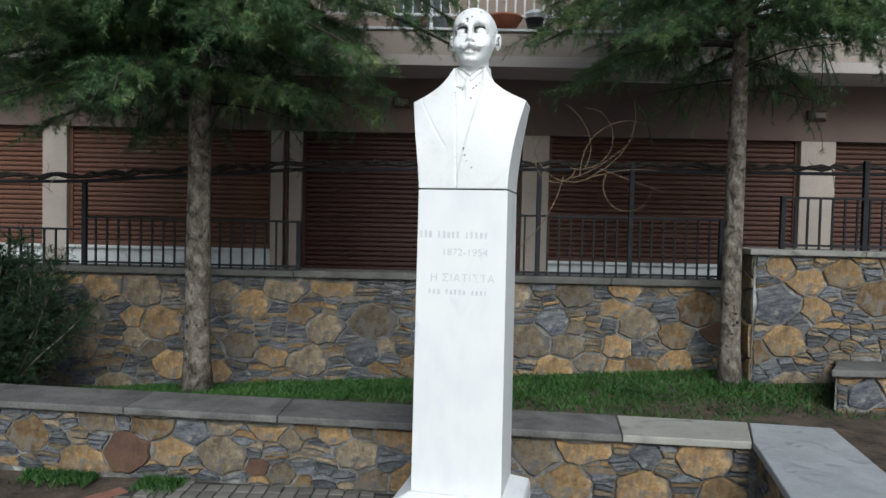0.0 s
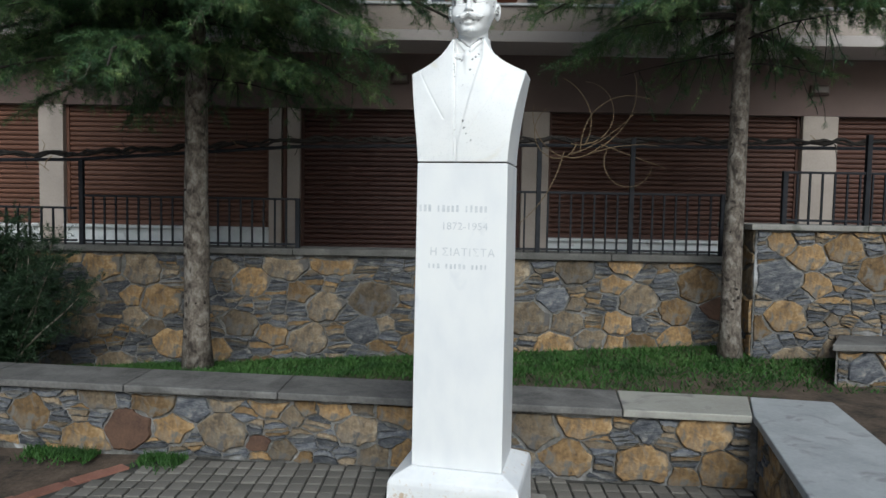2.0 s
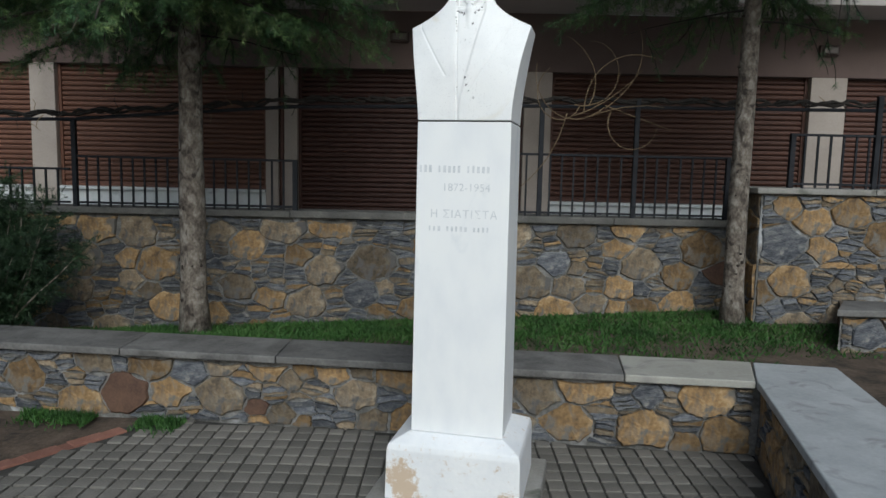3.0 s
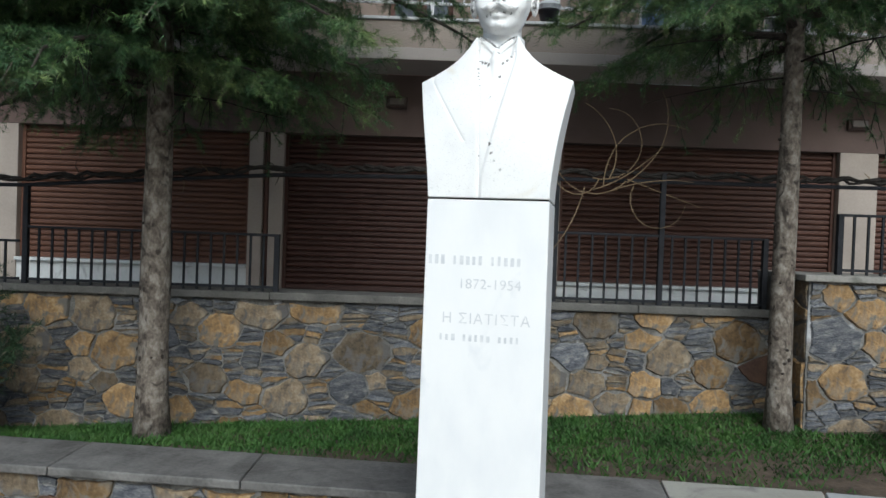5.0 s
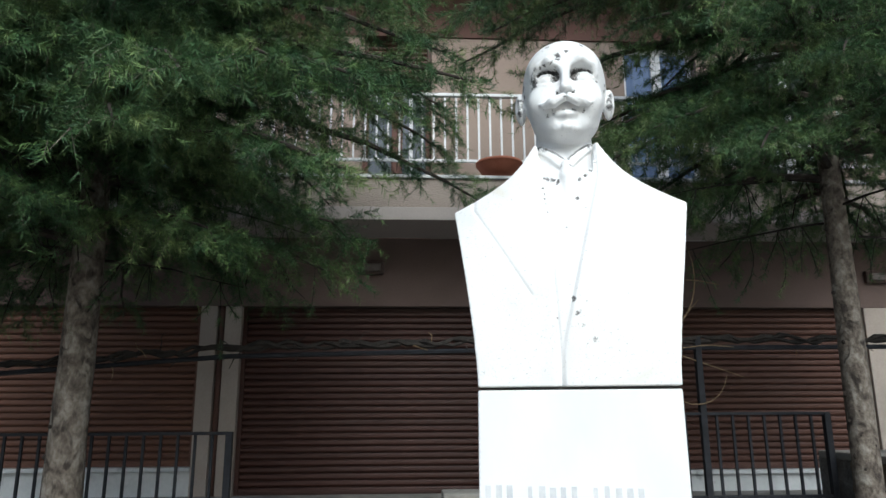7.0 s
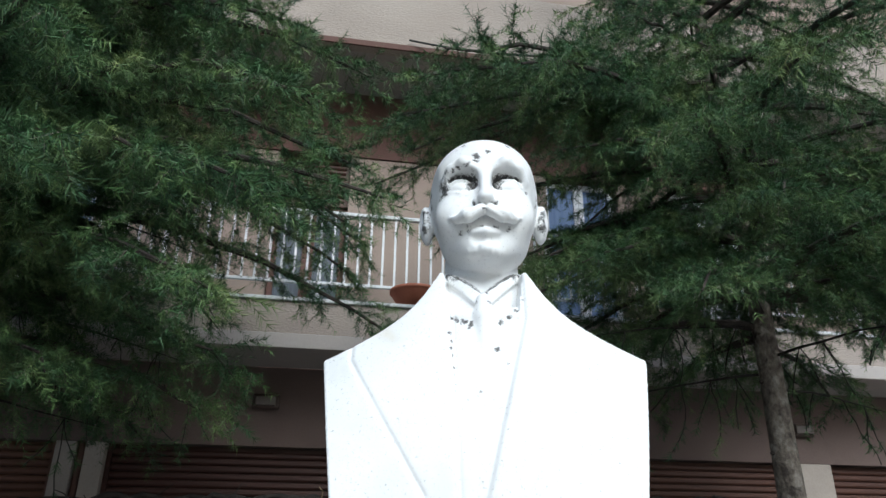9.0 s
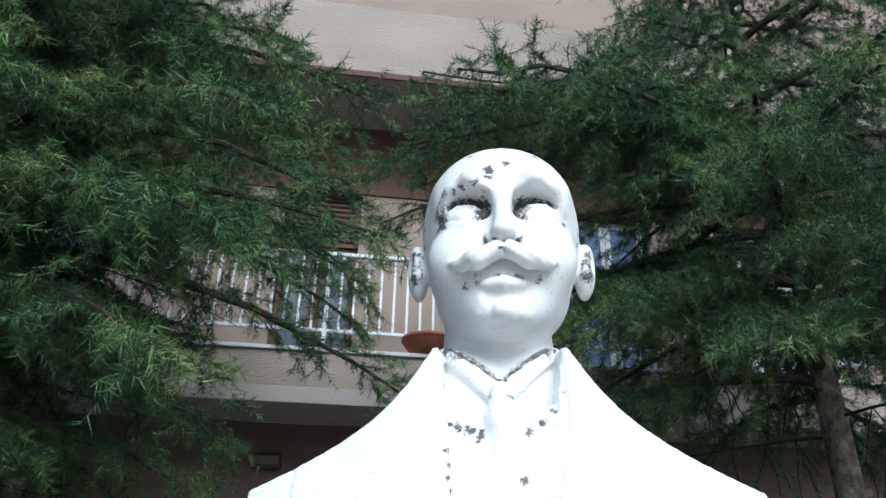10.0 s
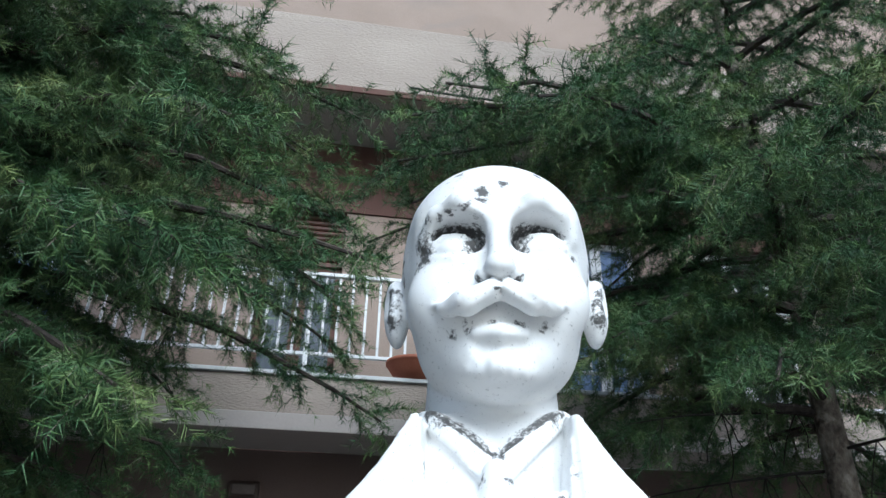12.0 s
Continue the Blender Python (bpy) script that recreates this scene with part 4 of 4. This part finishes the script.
def lichen(m, spots, freq=75.0, base=0.66, tone=(0.03, 0.027, 0.025), most=0.93, soft=0.13):
    """Noisy specks of lichen and painted shade, thick round the given places, sparse elsewhere."""
    n, l = m.node_tree.nodes, m.node_tree.links
    b = n["Principled BSDF"]
    src = b.inputs["Base Color"].links[0].from_socket
    tc = n.new("ShaderNodeTexCoord")
    wob = n.new("ShaderNodeTexNoise")
    wob.inputs["Scale"].default_value = 60
    wob.inputs["Detail"].default_value = 4
    l.new(tc.outputs["Object"], wob.inputs["Vector"])
    shift = n.new("ShaderNodeVectorMath")
    shift.operation = "MULTIPLY_ADD"
    shift.inputs[1].default_value = (0.022, 0.022, 0.022)
    off = n.new("ShaderNodeVectorMath")
    off.inputs[1].default_value = (-0.011, -0.011, -0.011)
    l.new(tc.outputs["Object"], off.inputs[0])
    l.new(wob.outputs["Color"], shift.inputs[0])
    l.new(off.outputs[0], shift.inputs[2])
    total = None
    for x, y, z, r in spots:
        d = n.new("ShaderNodeVectorMath")
        d.operation = "DISTANCE"
        d.inputs[1].default_value = (x, y, z)
        l.new(shift.outputs[0], d.inputs[0])
        mr = n.new("ShaderNodeMapRange")
        mr.inputs["From Min"].default_value = r
        mr.inputs["From Max"].default_value = 0.0
        mr.inputs["To Max"].default_value = 0.42
        l.new(d.outputs["Value"], mr.inputs[0])
        if total is None:
            total = mr.outputs[0]
        else:
            mx = n.new("ShaderNodeMath")
            mx.operation = "MAXIMUM"
            l.new(total, mx.inputs[0])
            l.new(mr.outputs[0], mx.inputs[1])
            total = mx.outputs[0]
    t = n.new("ShaderNodeTexNoise")
    t.inputs["Scale"].default_value = freq
    t.inputs["Detail"].default_value = 6
    t.inputs["Roughness"].default_value = 0.75
    l.new(tc.outputs["Object"], t.inputs["Vector"])
    add = n.new("ShaderNodeMath")
    l.new(t.outputs["Fac"], add.inputs[0])
    l.new(total, add.inputs[1])
    th = n.new("ShaderNodeMapRange")
    th.inputs["From Min"].default_value = base
    th.inputs["From Max"].default_value = base + soft
    th.inputs["To Max"].default_value = most
    l.new(add.outputs[0], th.inputs[0])
    mix = n.new("ShaderNodeMixRGB")
    mix.inputs[2].default_value = (*tone, 1)
    l.new(th.outputs[0], mix.inputs[0])
    l.new(src, mix.inputs[1])
    l.new(mix.outputs[0], b.inputs["Base Color"])


def streak(a, b, count, r):
    """Spots of lichen and painted shade along a line."""
    return [tuple(a[i] + (b[i] - a[i]) * k / max(1, count - 1) for i in range(3)) + (r,) for k in range(count)]


grime_and_shade = []
# creases of the sockets and the brows, grime and painted shade: heavy on one side, lighter on the other
grime_and_shade += streak((-0.070, -0.070, 0.758), (-0.068, -0.074, 0.785), 3, 0.019) + streak((-0.062, -0.074, 0.793), (-0.024, -0.078, 0.792), 5, 0.018)
grime_and_shade += streak((-0.016, -0.084, 0.786), (-0.018, -0.082, 0.760), 3, 0.019) + streak((-0.012, -0.106, 0.800), (-0.010, -0.106, 0.826), 3, 0.010) + streak((-0.070, -0.092, 0.800), (-0.030, -0.112, 0.806), 4, 0.008)
grime_and_shade += streak((0.028, -0.082, 0.762), (0.028, -0.082, 0.788), 3, 0.017) + streak((0.034, -0.076, 0.794), (0.070, -0.074, 0.788), 4, 0.015) + [(0.080, -0.070, 0.764, 0.010)]
# nostrils, corners of the mouth: shade of the hollows painted in with the grime
grime_and_shade += streak((-0.016, -0.122, 0.707), (0.024, -0.122, 0.707), 4, 0.009) + [(-0.044, -0.096, 0.664, 0.012), (0.050, -0.096, 0.668, 0.009), (-0.026, -0.104, 0.670, 0.010), (0.0, -0.107, 0.671, 0.008), (0.026, -0.104, 0.670, 0.009), (0.004, -0.134, 0.694, 0.006)]
# forehead, temples, ears
grime_and_shade += [(0.012, -0.104, 0.838, 0.008), (0.080, -0.055, 0.842, 0.010), (-0.036, -0.084, 0.868, 0.010), (0.050, -0.075, 0.864, 0.008)]
grime_and_shade += streak((-0.108, -0.010, 0.740), (-0.106, -0.006, 0.812), 4, 0.017) + streak((0.110, -0.020, 0.760), (0.108, -0.012, 0.800), 3, 0.008)
grime_and_shade += streak((-0.112, 0.010, 0.726), (-0.114, 0.014, 0.760), 3, 0.014) + streak((0.124, 0.010, 0.726), (0.126, 0.014, 0.760), 3, 0.014)
# the line between chin and collar: shade of the gap painted in with the grime
grime_and_shade += streak((-0.064, -0.044, 0.606), (0.0, -0.070, 0.555), 9, 0.0155) + streak((0.0, -0.070, 0.555), (0.064, -0.044, 0.606), 9, 0.0155) + streak((-0.040, -0.100, 0.533), (0.030, -0.100, 0.530), 4, 0.011)
# cravat, coat collar and lapels
grime_and_shade += streak((-0.070, -0.092, 0.545), (-0.068, -0.108, 0.495), 4, 0.009) + streak((-0.060, -0.108, 0.500), (-0.024, -0.118, 0.484), 4, 0.009) + streak((0.030, -0.115, 0.490), (0.070, -0.094, 0.535), 4, 0.009)
grime_and_shade += streak((-0.055, -0.130, 0.47), (-0.040, -0.178, 0.12), 24, 0.006) + streak((0.020, -0.135, 0.44), (0.058, -0.140, 0.38), 3, 0.008) + [(-0.005, -0.150, 0.36, 0.010)]
grime_and_shade += streak((0.062, -0.160, 0.24), (0.018, -0.182, 0.14), 5, 0.007) + streak((0.0, -0.182, 0.19), (0.016, -0.182, 0.13), 3, 0.010) + [(0.04, -0.182, 0.10, 0.009), (0.19, -0.16, 0.07, 0.012)]
# spots follow the lower face, which is squeezed to fit the camera's view
grime_and_shade = [(x, y, 0.77 + (z - 0.77) * 0.93 if 0.6 < z < 0.77 and y < -0.08 else z, r) for x, y, z, r in grime_and_shade]
lichen(M_BUST, grime_and_shade, freq=200.0, base=0.59, tone=(0.04, 0.036, 0.033), soft=0.16)
lichen(M_PLINTH, [(-0.25, -0.285, 0.12, 0.11), (-0.22, -0.285, 0.06, 0.10), (0.27, -0.285, 0.03, 0.09)], 22.0, 0.58, (0.50, 0.34, 0.18), 0.75)
bust = mesh_np("bust", bv, bt, M_BUST)
bust.data.shade_smooth()
bust.matrix_basis = pose(PX, PY, 1.90, 0, 0, TURN)
tagged(bust, "weathered white marble bust on a pedestal, black lichen and painted shade", "statue")


# ---- conifers ----
def needles(starts, dirs, lengths, rng, per=30, size=0.046, width=0.0017):
    """Thin needles set round the twigs, leaning towards their tips."""
    n = len(starts)
    s = rng.uniform(0.02, 1.0, (n, per))
    base = starts[:, None, :] + dirs[:, None, :] * (s * lengths[:, None])[..., None]
    r = rng.normal(size=(n, per, 3))
    r -= (r * dirs[:, None, :]).sum(-1, keepdims=True) * dirs[:, None, :]
    r /= np.linalg.norm(r, axis=-1, keepdims=True) + 1e-9
    way = r * 0.8 + dirs[:, None, :] * 0.65
    side = np.cross(way, rng.normal(size=(n, per, 3)))
    side /= np.linalg.norm(side, axis=-1, keepdims=True) + 1e-9
    ln = size * rng.uniform(0.7, 1.25, (n, per, 1))
    v = np.stack([base - side * width, base + side * width, base + way * ln], 2).reshape(-1, 3)
    return v


def conifer(base, height, radius, seed, limbs, label, clear=2.3, trunk_r=0.10, bend=(0, 0), extra=(), bare=(), view_trim=99.0):
    """Trunk with knots, limbs that rise a little and droop at their ends, hanging twigs with needles."""
    pr = random.Random(seed)
    rng = np.random.default_rng(seed)
    tree = thing("conifer", label, "tree", base, "trees in the bed")
    n = 22
    trunk = []
    for k in range(n + 1):
        s = k / n
        trunk.append(Vector((bend[0] * s + 0.02 * math.sin(s * 9 + seed), bend[1] * s + 0.02 * math.cos(s * 7), -0.06 + height * s)))
    part("trunk", tube(trunk, [trunk_r * (1.3 if k == 0 else 1.0) * (1 - 0.85 * (k / n) ** 1.1) for k in range(n + 1)], 14, wobble=0.05), M_BARK, tree, smooth=True)
    for k in range(52):
        z = pr.uniform(0.25, clear + 0.8)
        a = pr.uniform(-math.pi, 0)
        s = z / height
        c = trunk[0].lerp(trunk[-1], s)
        r = trunk_r * (1 - 0.85 * s ** 1.1)
        bm = bmesh.new()
        bmesh.ops.create_uvsphere(bm, u_segments=8, v_segments=5, radius=1, matrix=Matrix.Translation((c.x + 0.95 * r * math.cos(a), c.y + 0.95 * r * math.sin(a), z)) @ Matrix.Diagonal((0.016, 0.012, 0.016 * pr.uniform(0.6, 1.4), 1)))
        part("knot", bm, M_KNOT, tree)
    specs = list(extra)
    for k in range(limbs):
        s = (k + 0.5) / limbs
        z = clear + (height - clear - 0.2) * s ** 1.15
        a = k * 2.399 + pr.uniform(-0.4, 0.4)
        ln = radius * (1 - 0.75 * max(0, s - 0.35) / 0.65) * pr.uniform(0.75, 1.12)
        if math.sin(a) > 0.45:
            ln *= 0.72
        # limbs towards -x shortened so the camera's view of the soffit stays open
        if z > view_trim and math.cos(a) < -0.3:
            ln *= 0.58
        if z < 6.2 or k % 3 == 0:
            specs.append((z, a, ln))
    st, dr, le, young = [], [], [], []
    # dead limbs low on the trunk, with hanging bare twigs
    for z, a, ln in bare:
        out = Vector((math.cos(a), math.sin(a), 0))
        c = trunk[min(n, max(0, int(z / height * n)))].copy()
        c.z = z
        path = [c + out * ln * i / 6 + Vector((pr.uniform(-0.03, 0.03), pr.uniform(-0.03, 0.03), -0.10 * ln * (i / 6) ** 2)) for i in range(7)]
        bm = tube(path, [0.009 - 0.0011 * i for i in range(7)], 5)
        for j in range(int(9 * ln)):
            i = pr.randint(1, 5)
            q = path[i].copy()
            d = Vector((pr.uniform(-0.6, 0.6), pr.uniform(-0.6, 0.6), -1)).normalized()
            hang = [q.copy()]
            for e in range(pr.randint(3, 6)):
                d = (d + Vector((pr.uniform(-0.3, 0.3), pr.uniform(-0.3, 0.3), -0.1))).normalized()
                q = q + d * 0.07
                hang.append(q.copy())
                if pr.random() < 0.55:
                    st.append(tuple(q)); dr.append(tuple(d)); le.append(0.06); young.append(False)
            tube(hang, 0.003, 4, bm)
        part("dead_limb", bm, M_VINE, tree, "dark dead limb with hanging twigs")
    for z, a, ln in specs:
        c = trunk[min(n, max(0, int(z / height * n)))].copy()
        c.z = z
        out = Vector((math.cos(a), math.sin(a), 0))
        path = []
        m = 9
        for i in range(m + 1):
            s = i / m
            p = c + out * ln * s + Vector((0, 0, ln * (0.22 * s - 0.42 * s * s))) + Vector((pr.uniform(-1, 1), pr.uniform(-1, 1), pr.uniform(-1, 1))) * 0.03 * s
            path.append(p)
        r0 = 0.012 + 0.012 * ln
        part("limb", tube(path, [r0 * (1 - 0.85 * i / m) for i in range(m + 1)], 6), M_LIMB, tree)
        count = int(12 * ln) + 4
        for j in range(count):
            s = 0.16 + 0.84 * (j + pr.random()) / count
            i = min(m - 1, int(s * m))
            p = path[i].lerp(path[i + 1], s * m - i)
            lat = out.cross(Vector((0, 0, 1))) * (1 if j % 2 else -1)
            d = (out * pr.uniform(0.3, 0.9) + lat * pr.uniform(0.3, 1.0) + Vector((0, 0, pr.uniform(-0.45, 0.25)))).normalized()
            bl = (0.58 - 0.30 * s) * pr.uniform(0.6, 1.25)
            q = p.copy()
            seg = max(3, int(bl / 0.08))
            for e in range(seg):
                d = (d + Vector((pr.uniform(-0.15, 0.15), pr.uniform(-0.15, 0.15), -0.13))).normalized()
                st.append(tuple(q)); dr.append(tuple(d)); le.append(bl / seg)
                young += [False] + [e >= seg - 2] * 2
                for side_twig in range(2):
                    td = (d * 0.9 + Vector((pr.uniform(-1, 1), pr.uniform(-1, 1), pr.uniform(-1.0, 0.3)))).normalized()
                    st.append(tuple(q)); dr.append(tuple(td)); le.append(pr.uniform(0.08, 0.19))
                q = q + d * (bl / seg)
    st, dr, le = np.array(st), np.array(dr), np.array(le)
    fresh = np.array(young) & (rng.random(len(st)) < 0.4)
    v = needles(st[~fresh], dr[~fresh], le[~fresh], rng, 30)
    crown = mesh_np("crown", v, np.arange(len(v)).reshape(-1, 3), M_NEEDLE, tree)
    v = needles(st[fresh], dr[fresh], le[fresh], rng, 30)
    tips = mesh_np("young_growth", v, np.arange(len(v)).reshape(-1, 3), M_TIPS, tree)
    tagged(tips, "yellowish green needles of young shoots", kind="stuff")
    # the bare twigs inside the needles
    side = np.cross(dr, np.array([0.3, 0.2, 0.9]))
    side /= np.linalg.norm(side, axis=1, keepdims=True) + 1e-9
    tw = np.stack([st - side * 0.0022, st + side * 0.0022, st + dr * le[:, None]], 1).reshape(-1, 3)
    mesh_np("twig_work", tw, np.arange(len(tw)).reshape(-1, 3), M_BARK, tree)
    tagged(crown, "drooping dark green needles")
    return tree


low = [(3.35 + 0.06 * k, k * 2.399 + 0.3, 1.2 + 0.6 * ((k * 7) % 5) / 4) for k in range(28)]
low += [(2.75 + 0.16 * k, 2.5 + 0.4 * (k % 5), 1.4 + 0.2 * (k % 3)) for k in range(9)]
low += [(3.45 + 0.22 * k, -0.5 + 0.33 * (k % 4), 1.9 + 0.12 * (k % 3)) for k in range(7)]
low += [(2.7 + 0.1 * k, k * 2.7 + 1.0, 1.1 + 0.2 * (k % 4)) for k in range(9)]
low += [(2.85 + 0.1 * k, 2.7 + 0.3 * (k % 6), 1.45 + 0.2 * (k % 3)) for k in range(11)]
# long limbs that reach forward over the low wall
low += [(2.95 + 0.075 * k, -0.70 - 0.36 * ((k * 3) % 5), 2.0 + 0.13 * (k % 4)) for k in range(14)]
low += [(2.42 + 0.05 * k, 2.3 + 0.83 * k, 1.15 + 0.22 * (k % 4)) for k in range(20)]
low += [(2.75 + 0.08 * k, -2.9 + 0.3 * (k % 6), 1.5 + 0.2 * (k % 3)) for k in range(10)]
dead = [(2.45 + 0.075 * k, k * 2.1 + 0.5, 0.9 + 0.25 * (k % 4)) for k in range(16)]
conifer((-2.15, 2.45, 0.25), 8.6, 2.1, 11, 84, "conifer with drooping needles and a bare grey trunk", clear=3.35, trunk_r=0.110, bend=(-0.1, 0.0), extra=low, bare=dead)
cross = [(3.25 + 0.16 * k, 3.5 - 0.3 * (k % 4), 1.4 + 0.1 * (k % 3)) for k in range(5)]
cross += [(4.22 + 0.045 * k, 3.5 - 0.2 * (k % 4), 2.35 - 0.12 * (k % 3)) for k in range(7)]
cross += [(3.1 + 0.12 * k, -0.9 + 0.3 * (k % 5), 1.25 + 0.2 * (k % 3)) for k in range(8)]
cross += [(2.72 + 0.07 * k, 0.6 + 1.13 * k, 1.05 + 0.2 * (k % 4)) for k in range(14)]
dead = [(2.5 + 0.09 * k, k * 2.3 + 0.2, 0.8 + 0.25 * (k % 3)) for k in range(5)]
conifer((2.36, 2.60, 0.42), 8.4, 1.95, 23, 84, "slimmer conifer with knotted pale trunk and green needles", clear=3.0, trunk_r=0.088, bend=(-0.15, 0.0), extra=cross, bare=dead, view_trim=4.3)

# ---- shrub ----
shrub = thing("shrub", "dense dark evergreen shrub beside the retaining wall", "shrub", (-3.72, 2.2, 0.3))
sr = random.Random(4)
rng = np.random.default_rng(4)
st, dr, le = [], [], []
for k in range(60):
    a, tilt = sr.uniform(0, 6.28), sr.uniform(0.05, 0.95)
    ln = sr.uniform(0.8, 1.5) * (1 - 0.35 * tilt)
    d = Vector((math.cos(a) * math.sin(tilt), math.sin(a) * math.sin(tilt), math.cos(tilt)))
    p = Vector((sr.uniform(-0.15, 0.15), sr.uniform(-0.12, 0.12), 0.0))
    path = [p.copy()]
    for s in range(8):
        d = (d + Vector((sr.uniform(-0.2, 0.2), sr.uniform(-0.2, 0.2), 0.08))).normalized()
        p = p + d * ln / 8
        path.append(p.copy())
        for t in range(12):
            td = (d * 0.5 + Vector((sr.uniform(-1, 1), sr.uniform(-1, 1), sr.uniform(-0.6, 0.7)))).normalized()
            st.append(tuple(p)); dr.append(tuple(td)); le.append(sr.uniform(0.10, 0.26))
    part("stem", tube(path, [0.012 - 0.001 * i for i in range(9)], 6), M_BARK, shrub)
v = needles(np.array(st), np.array(dr), np.array(le), rng, 40, 0.032, 0.0025)
mesh_np("foliage", v, np.arange(len(v)).reshape(-1, 3), M_SHRUB, shrub)

# cable that hangs from the upper balcony
pts = [(0.30 + 1.5 * s, 4.02 - 0.5 * s, 6.30 - 0.35 * s - 0.25 * s * (1 - s)) for s in [k / 12 for k in range(13)]]
tagged(part("cable", tube(pts, 0.010, 6), M_CABLE), "black cable slung under the upper balcony", "cable")

# ---- pavers and wall stones ----
paving = thing("paving", "grey block paving in front of the low wall", "paving", kind="structure")
part("bed", slab([(-2.62, 0.25), (-6, -3.3), (0.9, -3.3), (1.83, 0.9), (-2.0, wall_front(-2.0) + 0.04)], -0.05, -0.012, 0), M_JOINT, paving)


def edge_x(y):
    return -2.08 - (0.95 - y) * 0.72


bm = box(-0.0445, -0.053, -0.03, 0.0445, 0.053, 0.0, 0.005)
paver_mesh = bpy.data.meshes.new("paver")
bm.to_mesh(paver_mesh)
bm.free()
paver_mesh.materials.append(M_PAVER)
rest_v, rest_f = [], []
pr = random.Random(2)
cnt = 0
for i in range(-62, 20):
    for j in range(-29, 11):
        x, y = i * 0.1 + 0.05, j * 0.118 + 0.02
        if x < edge_x(y) + 0.06 or x > arm_face(y) - 0.05 or y > wall_front(x) + 0.02:
            continue
        z = pr.uniform(-0.004, 0.003)
        if y > 0.16 and cnt < 300:
            ob = new("paver", paver_mesh)
            ob.parent = paving
            ob.matrix_basis = pose(x, y, z, pr.uniform(-0.5, 0.5), pr.uniform(-0.5, 0.5), pr.uniform(-0.6, 0.6))
            cnt += 1
        else:
            o = len(rest_v)
            rest_v += [(x + sx * 0.0445, y + sy * 0.053, z + sz) for sz in (-0.03, 0.0) for sx, sy in ((-1, -1), (1, -1), (1, 1), (-1, 1))]
            rest_f += [(o + 4, o + 5, o + 6, o + 7)] + [(o + k, o + (k + 1) % 4, o + 4 + (k + 1) % 4, o + 4 + k) for k in range(4)]
tagged(raw("far_pavers", rest_v, rest_f, M_PAVER, paving), kind="stuff")
edging = thing("brick_edging", "weathered red brick edging of the paving", "edging", kind="structure")
heading = math.degrees(math.atan2(1, 0.72))
first = None
for k in range(16):
    y = 0.93 - k * 0.105
    if first is None:
        first = part("brick", box(-0.048, -0.1, -0.05, 0.048, 0.1, 0.0, 0.005), M_REDBRICK, edging)
        ob = first
    else:
        ob = new("brick", first.data)
        ob.parent = edging
    ob.matrix_basis = pose(edge_x(y) - 0.06, y, pr.uniform(-0.004, 0.006), 0, 0, heading + 90 + pr.uniform(-2, 2))
# soil beside the paving
verts, faces = [], []
for i in range(31):
    for j in range(31):
        y = 1.4 - j * 0.16
        x = edge_x(y) - 0.12 - i * 0.13
        verts.append((x, y, -0.02 + 0.02 * noise.noise((x * 3, y * 3, 2))))
for i in range(30):
    for j in range(30):
        faces.append((i * 31 + j, i * 31 + j + 1, i * 31 + 32 + j, i * 31 + 31 + j))
tagged(raw("soil_patch", verts, faces, M_SOIL, smooth=True), "dark damp soil beside the paving", "soil", kind="structure")

ang = math.degrees(math.atan2(CORNER[1] - WEST[1], CORNER[0] - WEST[0]))
start = (-4.2, wall_front(-4.2) + 0.03)
face_stones(low_wall, start, ang, math.hypot(CORNER[0] - start[0], CORNER[1] + 0.03 - start[1]) - 0.01, COPE - 0.06, 31, big=0.12, small=0.07)
arm_ang = math.degrees(math.atan2(SOUTH[1] - CORNER[1], SOUTH[0] - CORNER[0]))
face_stones(arm_wall, (CORNER[0] + 0.03, CORNER[1]), arm_ang, 2.6, COPE - 0.06, 32, big=0.12, small=0.07)
face_stones(retaining, (-4.8, RET + 0.03), 0, 7.27, 1.21, 33, big=0.135, small=0.08)
face_stones(raised, (2.51, 2.58), 0, 2.6, 1.53, 34, big=0.135, small=0.08)
face_stones(raised, (2.50, 3.04), -90, 0.46, 1.53, 37, big=0.12, small=0.08)
face_stones(block, (2.79, 1.78), 0, 1.9, 0.535, 35, big=0.16, small=0.08, z0=0.15)
